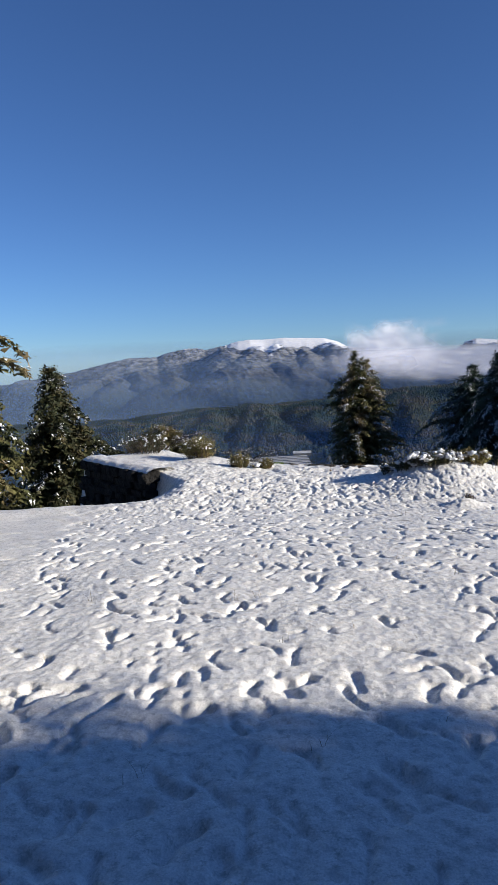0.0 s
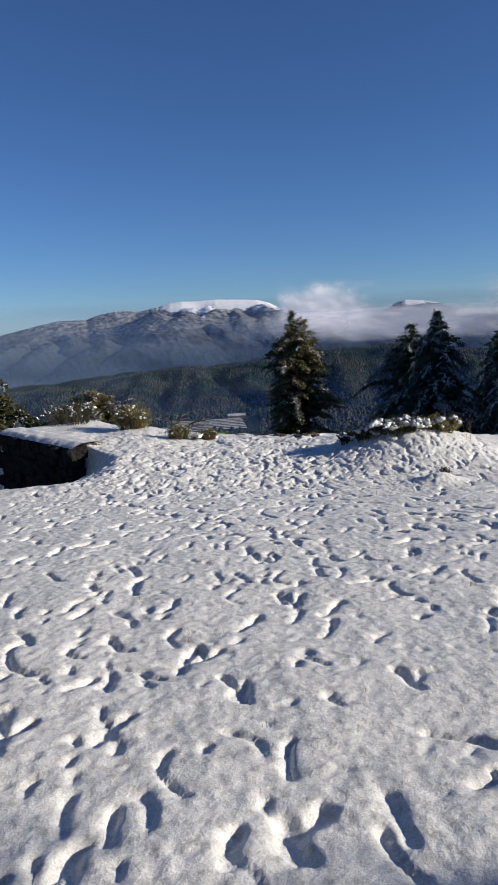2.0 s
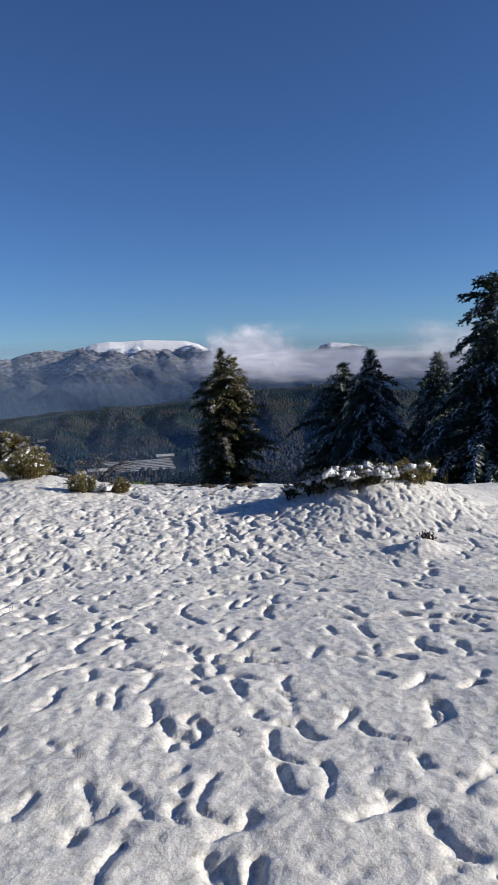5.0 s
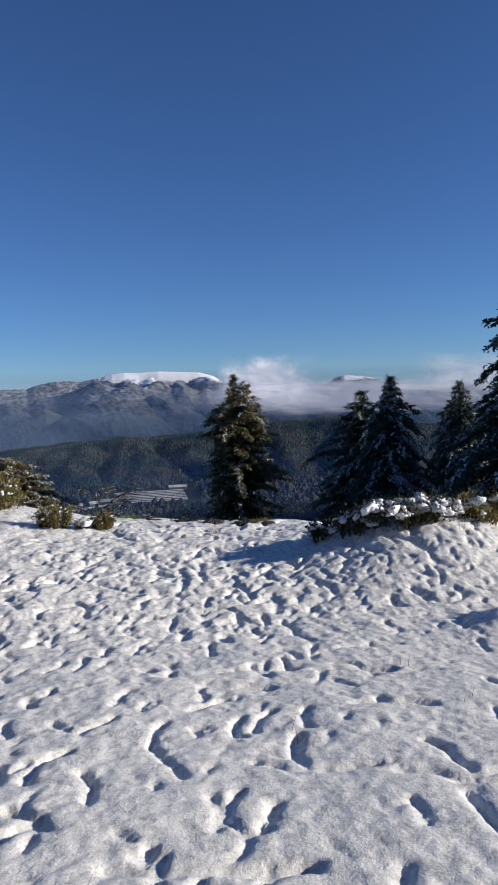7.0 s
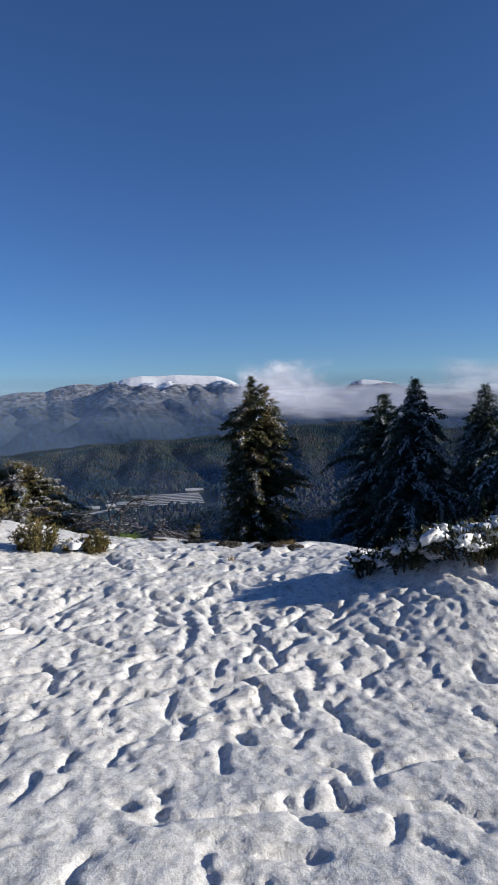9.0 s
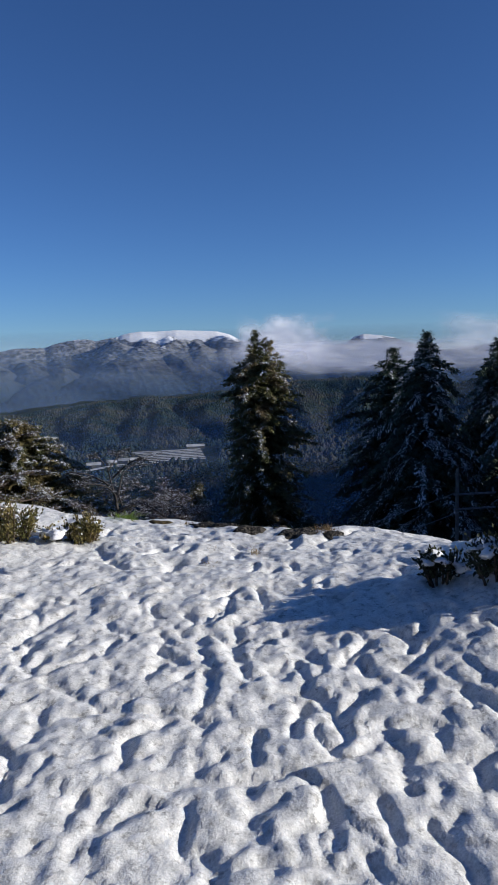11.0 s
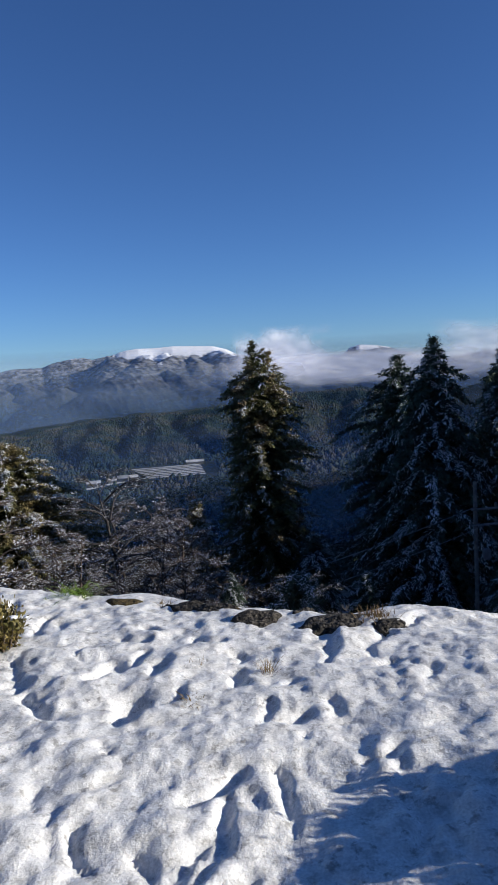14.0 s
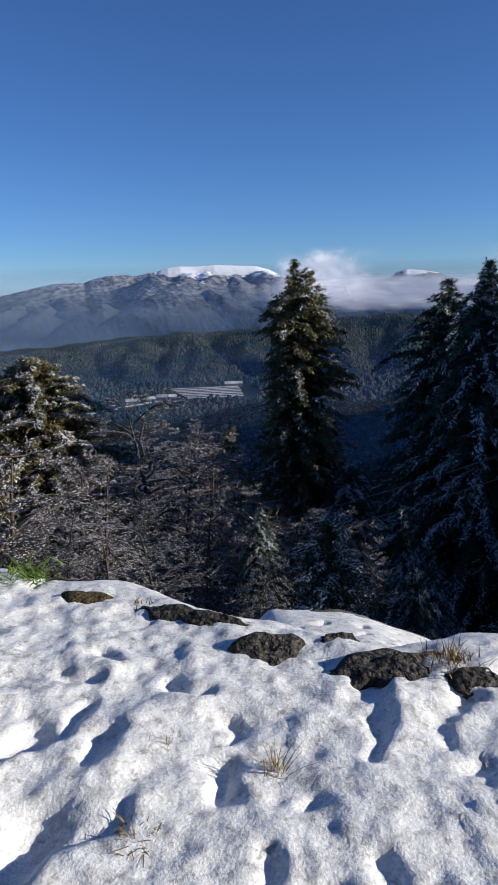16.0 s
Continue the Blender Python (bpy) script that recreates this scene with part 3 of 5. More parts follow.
def mountain_height(az, r, x, y):
    """A long crest with many peaked spurs standing before one another on its face."""
    crest = 4300 * np.tan(np.radians(np.interp(az, CREST_AZ, CREST_EL)))
    t = np.clip((r - 2950) / 1350, 0, 1.15)
    body = -250 + (crest + 250) * np.where(t < 1, t ** 0.95, 1 - (t - 1) * 1.2)
    px, py = x + 34 * fbm(x / 150, y / 150, 2, 12), y + 40 * fbm(x / 150, y / 150, 2, 13)
    g = np.random.default_rng(21)
    spurs = np.full_like(x, -999.0)
    for k in range(78):
        a, d = g.uniform(-17, 40), g.uniform(0.34, 0.93)
        c = 4300 * math.tan(radians(float(np.interp(a, CREST_AZ, CREST_EL))))
        top = -250 + (c + 250) * d ** 0.95 + g.uniform(30, 80) * (1 - 0.5 * d)
        q, lean = 2950 + 1350 * d, radians(g.uniform(-35, 35))
        dx, dy = px - q * math.sin(radians(a)), py - q * math.cos(radians(a))
        u, v = dx * math.cos(lean) + dy * math.sin(lean), dy * math.cos(lean) - dx * math.sin(lean)
        spurs = np.maximum(spurs, top - g.uniform(0.58, 0.82) * np.sqrt(u * u + (v / g.uniform(1.8, 3.2)) ** 2 + 60))
    plateau = smooth(-1.6, -0.5, az) * smooth(10.0, 8.0, az) * smooth(0.7, 0.86, t)
    hold = smooth(0.86, 1.0, t)
    face = np.maximum(body - 55 * (1 - hold), spurs)
    face = face + (body - face) * smooth(0.3, 0.0, t)
    face = face + (body - face) * np.maximum(0.92 * hold, 0.25 * plateau)
    gully = np.exp(-((az - 1.9) / 0.8) ** 2) * smooth(0.66, 0.8, t) * smooth(1.0, 0.9, t)
    detail = 6 * (ridged(x / 75 + 0.3 * y / 95, y / 170, 3, 57) - 0.8) + 1.0 * fbm(x / 30, y / 40, 2, 4)
    return face - 16 * gully + detail * smooth(0.0, 0.15, t) * (1 - 0.8 * smooth(0.82, 1.0, t)) * (1 - 0.3 * plateau) + 3.5 * fold(az / 0.31 + 2 * fbm(az * 0.8, t, 2, 7)) * smooth(0.93, 1.0, t) * (1 - plateau) * smooth(12.0, 9.0, az)


tagged(new("backdrop", polar("mountain", -30, 44, 2950, 4500, 1250, 240, mountain_height, MOUNTAIN)), "long grey mountain range with a snow-covered summit plateau", "mountain", kind="structure")

HILL_AZ = [-60, -10.85, -7.2, -3.4, 0, 3.2, 7, 12.5, 17.8, 20.5, 25, 29, 60]
HILL_EL = [-4.4, -4.2, -3.75, -3.39, -3.1, -2.92, -2.8, -1.9, -1.7, -2.5, -2.3, -1.2, -1.0]


def hill_height(az, r, x, y):
    crest = 2150 * np.tan(np.radians(np.interp(az, HILL_AZ, HILL_EL)))
    t = np.clip((r - 1280) / 870, 0, 1.3)
    rise = np.where(t < 1, smooth(0, 1, t), 1 - (t - 1) * 0.6)
    z = -162 + (crest + 162 - 14) * rise
    ridge = fold(az / 5.5 + (r - 1280) / 2400 + 0.7 * fbm(az * 0.14, r / 700, 2, 6))
    spur = fold(az / 1.9 - (r - 1280) / 900 + 0.8 * fbm(az * 0.3, r / 350, 2, 8))
    return z + (24 * (ridge - 0.75) + 7 * (spur - 0.6) + 5 * fbm(x / 90, y / 90, 2, 16)) * smooth(0.0, 0.25, t) * (1 - 0.6 * smooth(0.75, 1.0, t))


tagged(new("hill", polar("hill", -50, 55, 800, 2520, 420, 110, hill_height, HILL)), "low forested hills beyond the valley floor", "hill", kind="structure")

NEAR_AZ = [-60, -12, -6, 0, 3, 5, 8, 14, 18, 24, 60]
NEAR_EL = [-11, -10.5, -10.3, -10.0, -9.6, -9.0, -8.5, -8.7, -8.4, -7.6, -7]


def ridge_height(az, r, x, y):
    crest = 560 * np.tan(np.radians(np.interp(az, NEAR_AZ, NEAR_EL)))
    t = (r - 560) / 260
    return crest - 9 - 75 * t * t + 4 * fbm(x / 60, y / 60, 3, 9)


tagged(new("hill", polar("hill", -50, 55, 330, 820, 200, 40, ridge_height, HILL)), "dark wooded ridge below the clearing", "hill", kind="structure")


# a hill out of view, added so that its shadow darkens the near slope
def shoulder_height(az, r, x, y):
    return -110 + 275 * np.exp(-((x - 440) / 130) ** 2 - ((y - 160) / 340) ** 2) + 6 * fbm(x / 50, y / 50, 3, 19)


tagged(new("hill", polar("hill", 40, 105, 150, 800, 90, 60, shoulder_height, HILL)), "steep unseen hill, added to shade the slope below", "hill", kind="structure")


def far_trees(name, az0, az1, r0, r1, count, tall, height, seed, label, clear=None, bits=14, bulk=0.13, mat=FOREST):
    """A wood of many small pointed and rounded crowns, one object."""
    g = np.random.default_rng(seed)
    az, r = g.uniform(az0, az1, count), np.sqrt(g.uniform(r0 ** 2, r1 ** 2, count))
    if clear:
        open_land = ((az > clear[0]) & (az < 0.2) & (np.abs(r / 0.95 - (1052 + 15.5 * (az + 7))) < 24)) | ((az > -0.5) & (az < clear[1]) & (r > clear[2]) & (r < 1250))
        az, r = az[~open_land], r[~open_land]
        count = len(az)
    x, y = r * np.sin(np.radians(az)), r * np.cos(np.radians(az))
    z = height(az, r, x, y) - 1.0
    h = tall * np.exp(g.normal(-0.1, 0.33, count)).clip(0.4, 1.9)
    pointed = g.random(count) < 0.3
    w = h * np.where(pointed, g.uniform(0.26, 0.4, count), g.uniform(0.42, 0.62, count))
    if not bits:
        sides, ups = 4, np.array([0.05, 0.5, 1.0])
        cone, dome = np.array([1.0, 0.6, 0.05]), np.array([0.9, 1.0, 0.3])
        rad = w[:, None, None] * np.where(pointed[:, None], cone, dome)[:, :, None] * g.uniform(0.6, 1.3, (count, 3, sides))
        ang = np.arange(sides) / sides * 2 * np.pi + g.uniform(0, 6, (count, 1, 1)) + np.arange(3)[None, :, None] * 0.5
        up = h[:, None, None] * (ups[None, :, None] + g.normal(0, 0.07, (count, 3, sides)))
        verts = np.stack([x[:, None, None] + rad * np.cos(ang), y[:, None, None] + rad * np.sin(ang), z[:, None, None] + up], -1).reshape(-1, 3)
        i, k = np.arange(2)[:, None] * sides, np.arange(sides)[None]
        one = np.stack([i + k, i + (k + 1) % sides, i + sides + (k + 1) % sides, i + sides + k], -1).reshape(-1, 4)
        fc = ((np.arange(count) * 3 * sides)[:, None, None] + one[None]).reshape(-1, 4)
        return tagged(new(name, mesh_of(name, verts, fc, mat)), label, "forest", kind="stuff")
    u = g.random((count, bits)) ** 1.3
    a = g.uniform(0, 2 * np.pi, (count, bits))
    wide = np.where(pointed[:, None], (1 - u) ** 0.85, np.sqrt(np.clip(1 - (2 * u - 0.9) ** 2, 0.02, 1)))
    q = w[:, None] * wide * np.sqrt(g.uniform(0.25, 1, (count, bits)))
    mid = np.stack([x[:, None] + q * np.cos(a), y[:, None] + q * np.sin(a), z[:, None] + h[:, None] * (0.06 + 0.94 * u)], -1)
    size = (h * bulk)[:, None, None, None] * (1.15 - 0.6 * u)[:, :, None, None]
    tri = mid[:, :, None] + size * g.normal(0, 1, (count, bits, 3, 3)) * np.array([1, 1, 0.8])
    verts = tri.reshape(-1, 3)
    return tagged(new(name, mesh_of(name, verts, np.arange(len(verts)).reshape(-1, 3), mat)), label, "forest", kind="stuff")


far_trees("forest", -18, 33, 1300, 2260, 52000, 4.0, hill_height, 3, "dense dark mixed forest on the hills across the valley", bits=0)
slope_z = np.vectorize(lambda x, y: ground_z(x, y))
far_trees("forest", -19, 33, 150, 680, 11000, 6.0, lambda az, r, x, y: np.maximum(slope_z(x, y), ridge_height(az, r, x, y) * (r > 400) - 999 * (r <= 400)), 5, "dark wood on the slope and the ridge below the clearing", bits=22, bulk=0.10, mat=WOOD)
far_trees("forest", -19, 33, 820, 1310, 12000, 6.5, hill_height, 6, "dark wood on the valley floor round the fields", bits=0, clear=(-7.2, 6.2, 1085))


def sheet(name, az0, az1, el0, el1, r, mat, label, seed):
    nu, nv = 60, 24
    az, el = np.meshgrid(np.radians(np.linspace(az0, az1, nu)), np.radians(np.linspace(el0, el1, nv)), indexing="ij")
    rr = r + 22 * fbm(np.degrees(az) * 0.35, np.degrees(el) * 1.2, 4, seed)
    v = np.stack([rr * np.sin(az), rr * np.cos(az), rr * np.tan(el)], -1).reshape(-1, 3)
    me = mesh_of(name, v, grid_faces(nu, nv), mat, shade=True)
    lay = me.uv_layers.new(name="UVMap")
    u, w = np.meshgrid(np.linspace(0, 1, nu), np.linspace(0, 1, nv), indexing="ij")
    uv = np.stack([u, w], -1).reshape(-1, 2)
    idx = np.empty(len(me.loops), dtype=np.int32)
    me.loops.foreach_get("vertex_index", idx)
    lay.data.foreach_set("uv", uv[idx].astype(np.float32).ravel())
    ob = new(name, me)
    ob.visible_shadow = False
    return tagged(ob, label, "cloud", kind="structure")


sheet("backdrop", 7.8, 16.0, -1.6, 3.1, 3200, vapour("cloud_vapour", 1, 1.9, 0.47, 0.9, 0.9, 1.4, glow=0.34), "low white cloud drifting across the mountain", 2)
sheet("backdrop", 6, 30, -2.0, 1.0, 3180, vapour("cloud_vapour", 2, 1.2, 0.48, 0.95, 0.85, 2.4, glow=0.27), "low grey-white cloud drifting across the mountain", 5)
sheet("backdrop", 3, 19, -1.9, 1.1, 3150, vapour("cloud_vapour", 5, 1.0, 0.62, 1.1, 0.5, 2.5, glow=0.12), "thin low cloud drifting across the mountain", 6)
sheet("backdrop", 20.5, 46, -1.4, 3.0, 3200, vapour("cloud_vapour", 6, 1.1, 0.52, 0.95, 0.88, 2.5, glow=0.28), "low white cloud drifting across the mountain", 7)
# blue-tinted see-through sheets that stand in for the haze of distance
sheet("backdrop", -50, 60, -6.5, 2.0, 2450, vapour("haze_sheet", 3, 0.2, -3.0, 3.5, 0.46, 2, (0.38, 0.545, 0.86)), "blue-tinted translucent sheet standing in for haze before the mountain", 8)
sheet("backdrop", -50, 60, -14, 0.5, 860, vapour("haze_sheet", 4, 0.2, -3.0, 3.5, 0.2, 2, (0.36, 0.5, 0.74)), "blue-tinted translucent sheet standing in for haze before the mountain", 9)
sheet("backdrop", -45, 55, -24, -4, 300, vapour("haze_sheet", 7, 0.2, -3.0, 3.5, 0.34, 2, (0.36, 0.5, 0.74)), "blue-tinted translucent sheet standing in for haze over the wooded slope", 10)

# ---- the farm in the valley ----


def slab(a, b, width, thick):
    """A low flat bank of earth from a to b."""
    a, b = np.array(a, float), np.array(b, float)
    d = (b - a) / np.linalg.norm(b - a)
    c = np.array([-d[1], d[0], 0]) * width / 2
    up, inn = np.array([0, 0, thick]), c * 0.9
    v = [a - c, b - c, b + c, a + c, a - inn + up, b - inn + up, b + inn + up, a + inn + up]
    return np.array(v), [(4, 5, 6, 7), (0, 1, 5, 4), (1, 2, 6, 5), (2, 3, 7, 6), (3, 0, 4, 7)]


def far_point(az, r, z=-161.5):
    az, r = az - 0.3, 0.95 * r
    return (r * math.sin(radians(az)), r * math.cos(radians(az)), z)


farm = thing("farm_field", far_point(3, 1180, 0), "terraced farm field under snow on the valley floor", "field", kind="structure")
farm.matrix_world = Matrix()
for k in range(7):
    t = k / 6
    v, fc = slab(far_point(1.0 - 1.3 * t, 1165 + 115 * t), far_point(5.5 - 0.4 * t, 1175 + 118 * t), 7, 0.8)
    part("terrace", mesh_of("terrace", v, fc, FIELD), farm)
for a0, a1, r0, r1, wd in [(-7.0, -4.6, 1046, 1088, 8), (-4.4, -2.6, 1096, 1122, 9), (-2.4, -0.7, 1128, 1152, 9), (-5.0, -3.4, 1118, 1140, 6), (-1.2, 0.5, 1120, 1140, 7)]:
    v, fc = slab(far_point(a0, r0), far_point(a1, r1), wd, 0.8)
    part("terrace", mesh_of("terrace", v, fc, FIELD), farm)


def farmhouse(az, r, long, wide, high, turn):
    root = thing("farmhouse", far_point(az, r), "small farm building with a snow-covered roof on the valley floor", "house", "farm buildings", turn=turn)
    a, b = long / 2, wide / 2
    v = [(-a, -b, 0), (a, -b, 0), (a, b, 0), (-a, b, 0), (-a, -b, high), (a, -b, high), (a, b, high), (-a, b, high), (-a, 0, high * 1.5), (a, 0, high * 1.5)]
    part("wall", mesh_of("wall", v, [(0, 1, 5, 4), (2, 3, 7, 6), (1, 2, 6, 9, 5), (3, 0, 4, 8, 7)], FIELD_EDGE), root)
    e, hh = 0.6, high * 1.55
    v = [(-a - e, -b - e, high * 0.9), (a + e, -b - e, high * 0.9), (a + e, 0, hh), (-a - e, 0, hh), (-a - e, b + e, high * 0.9), (a + e, b + e, high * 0.9)]
    v += [(x, y, z + 0.5) for x, y, z in v]
    part("roof", mesh_of("roof", v, [(6, 7, 8, 9), (9, 8, 11, 10), (0, 1, 7, 6), (4, 10, 11, 5), (1, 2, 8, 7), (2, 5, 11, 8), (0, 6, 9, 3), (3, 9, 10, 4)], FIELD), root, "snow-covered roof")


for az, r, lo, wi, hi, tu in [(-3.3, 1128, 20, 9, 5, 5), (-1.9, 1142, 13, 8, 5, 20), (-1.0, 1150, 15, 8, 6, -10), (4.7, 1300, 30, 10, 5, 4), (-0.2, 1160, 12, 8, 5, 15)]:
    farmhouse(az, r, lo, wi, hi, tu)

# ---- trees ----


def conifer(name, where, height, reach, label, mat, seed, snow=0.25, start=0.06, droop=0.35, power=0.8, density=1.0, lobes=0.25, spray=0.5, group="", lean=0.0, tops=1, fill=1.0, shape=None):
    """A conifer: trunk, limbs, a crown of many small drooping sprays, and snow lying on them."""
    g = np.random.default_rng(seed)
    root = thing(name, where, label, "tree", group)
    hs = np.linspace(0, height, 14)
    wob = np.stack([0.02 * height * np.sin(hs * 0.35 + seed) * hs / height * (1 - hs / height) * 3 + lean * hs, 0.015 * height * np.cos(hs * 0.3 + seed) * hs / height * (1 - hs / height) * 3, hs], -1)
    leaders = [(wob, 0.012 * height * (1 - hs / height) ** 0.8 + 0.01)]
    v, fc = tubes(leaders, 8)
    part("trunk", mesh_of("trunk", v, fc, BARK, True), root)
    n = int(height * 14 * density)
    limbs, leaf_a, leaf_d, leaf_w, snow_p, snow_d, snow_w = [], [], [], [], [], [], []
    c = 7
    f0 = np.linspace(0.0, 0.97, c)
    turn = np.where(np.arange(c) % 2, 1.0, -1.0)[None, :, None]
    for k in range(n):
        t = start + (1 - start) * (k + g.random()) / n
        h = t * height
        az = k * 2.39996 + g.uniform(-0.4, 0.4)
        lobe = 1 + lobes * math.sin(2 * az + h * 0.9 + seed) + lobes * math.sin(3 * az - h * 2.3) * 0.6 + g.uniform(-lobes, lobes)
        long = max(0.2, reach * (1 - t) ** power * lobe + 0.10)
        if shape:
            east, west = np.interp(height - h, shape[0], shape[1]), np.interp(height - h, shape[0], shape[2])
            side_x = 0.5 + 0.5 * math.sin(min(max(math.cos(az) * 1.4, -1), 1) * math.pi / 2)
            long = max(0.12, (west + (east - west) * side_x) * (0.85 + 0.35 * (lobe - 1)) * g.choice([0.62, 0.82, 0.95, 1.0, 1.1], p=[0.12, 0.2, 0.28, 0.25, 0.15]) * g.uniform(0.85, 1.1))
        o = np.array([np.interp(h, hs, wob[:, 0]), np.interp(h, hs, wob[:, 1]), h])
        if tops > 1 and t > 0.87 and k % 2:
            o = o + np.array([0.85, 0.2, -0.45]) * (1 if k % 4 == 1 else 0.6) * smooth(0.86, 0.9, t)
        m = max(4, int(long / (0.42 * spray)))
        s = np.linspace(0, 1, m)
        rise = 0.2 + 0.7 * t * t + 0.35 * smooth(0.85, 1.0, t)
        out = np.array([math.cos(az), math.sin(az), 0])
        pts = o + s[:, None] * long * out + np.stack([0 * s, 0 * s, long * (rise * s - (droop * (1 - 0.7 * smooth(0.85, 1.0, t)) + min(rise, 0.9) * 0.6) * s * s)], -1)
        pts += g.normal(0, 0.03, pts.shape) * s[:, None]
        limbs.append((pts, 0.012 * (1 - s) * (0.6 + long * 0.5) + 0.004))
        tang = np.gradient(pts, axis=0)
        tang /= np.linalg.norm(tang, axis=1)[:, None] + 1e-9
        side = np.array([-out[1], out[0], 0])
        keep = s > 0.18
        q = np.repeat(np.nonzero(keep)[0], 4)
        sg = np.tile(np.array([-1.0, 1.0, 0.0, 0.3]), keep.sum())
        w = len(q)
        ln = spray * (0.45 + 0.75 * (1 - np.abs(s[q] - 0.45))) * g.uniform(0.55, 1.2, w) * (0.35 + 0.65 * min(1, long))
        d = tang[q] * g.uniform(0.4, 1.0, (w, 1)) + side * (sg * g.uniform(0.5, 1.1, w))[:, None]
        d[:, 2] -= g.uniform(-0.1, 0.6, w)
        d /= np.linalg.norm(d, axis=1)[:, None]
        a = pts[q][:, None] + d[:, None] * (ln[:, None] * f0)[:, :, None] + g.normal(0, 0.03, (w, c, 3))
        across = np.cross(d, [0, 0, 1.0])
        across /= np.linalg.norm(across, axis=1)[:, None] + 1e-9
        ld = d[:, None] * 0.7 + across[:, None] * turn * g.uniform(0.35, 0.9, (w, c, 1)) + g.normal(0, 0.25, (w, c, 3))
        ld[:, :, 2] -= 0.2
        leaf_a.append(a.reshape(-1, 3))
        leaf_d.append((ld * ln[:, None, None] * 0.42 * g.uniform(0.6, 1.2, (w, c, 1))).reshape(-1, 3))
        wd = np.cross(ld, g.normal(0, 1, (w, c, 3)) + np.array([0, 0, 1.2]))
        wd /= np.linalg.norm(wd, axis=2)[:, :, None] + 1e-9
        leaf_w.append((wd * ln[:, None, None] * 0.16 * fill).reshape(-1, 3))
        laden = 2.6 * g.random() ** 1.8
        has = g.random(w) < snow * laden * (0.3 + 0.8 * s[q]) * (sg < 0.5)
        if has.any():
            up = np.array([0, 0, 0.03])
            snow_p.append((a[has] + up).reshape(-1, 3))
            flat = ld[has] * ln[has][:, None, None] * 0.36
            snow_d.append(flat.reshape(-1, 3))
            sw = np.cross(flat, [0, 0, 1.0])
            sw /= np.linalg.norm(sw, axis=2)[:, :, None] + 1e-9
            snow_w.append((sw * ln[has][:, None, None] * 0.10).reshape(-1, 3))
    # twiggy dark inside of the crown
    for pts, rad in limbs:
        reach_ = np.linalg.norm(pts[-1] - pts[0])
        m = int(7 + 9 * reach_)
        f = g.uniform(0.02, 0.55, m)
        p = pts[0] + (pts[-1] - pts[0]) * f[:, None] + g.normal(0, 0.13, (m, 3)) * min(1.0, reach_)
        d = g.normal(0, 1, (m, 3))
        d *= (0.16 + 0.12 * min(reach_, 1.5)) * g.uniform(0.5, 1.0, (m, 1)) / (np.linalg.norm(d, axis=1)[:, None] + 1e-9)
        w = np.cross(d, g.normal(0, 1, (m, 3)))
        w *= np.linalg.norm(d, axis=1)[:, None] * 0.33 / (np.linalg.norm(w, axis=1)[:, None] + 1e-9)
        leaf_a.append(p)
        leaf_d.append(d)
        leaf_w.append(w)
    v, fc = tubes(limbs, 3)
    tagged(part("limb", mesh_of("limb", v, fc, BARK), root), kind="stuff")
    a, d, w = np.concatenate(leaf_a), np.concatenate(leaf_d), np.concatenate(leaf_w)
    v = np.stack([a - w, a + w, a + d], 1).reshape(-1, 3)
    tagged(part("crown", mesh_of("crown", v, np.arange(len(v)).reshape(-1, 3), mat), root), kind="stuff")
    if snow_p:
        a, d, w = np.concatenate(snow_p), np.concatenate(snow_d), np.concatenate(snow_w)
        v = np.stack([a - w, a + w, a + d], 1).reshape(-1, 3)
        tagged(part("snow", mesh_of("snow", v, np.arange(len(v)).reshape(-1, 3), BRANCH_SNOW), root, "white snow lying on the boughs"), kind="stuff")
    return root


def pillows(root, p, dd, high=0.35):
    """Small mounds of snow: p their places, dd their long and short half axes."""
    d, w = dd[:, :3], dd[:, 3:]
    up = np.zeros_like(d)
    up[:, 2] = np.linalg.norm(w, axis=1) * (high + 0.5)
    v = np.stack([p - d, p - d * 0.3 - w, p + d * 0.5 - w * 0.8, p + d, p + d * 0.4 + w, p - d * 0.4 + w * 0.9, p + up - d * 0.35, p + up * 0.85 + d * 0.4], 1).reshape(-1, 3)
    tri = np.array([(0, 1, 6), (1, 7, 6), (1, 2, 7), (2, 3, 7), (3, 4, 7), (4, 6, 7), (4, 5, 6), (5, 0, 6)])
    fc = (np.arange(len(p)) * 8)[:, None, None] + tri[None]
    tagged(part("snow", mesh_of("snow", v, fc.reshape(-1, 3), BRANCH_SNOW, True), root, "white snow lying on the branches"), kind="stuff")


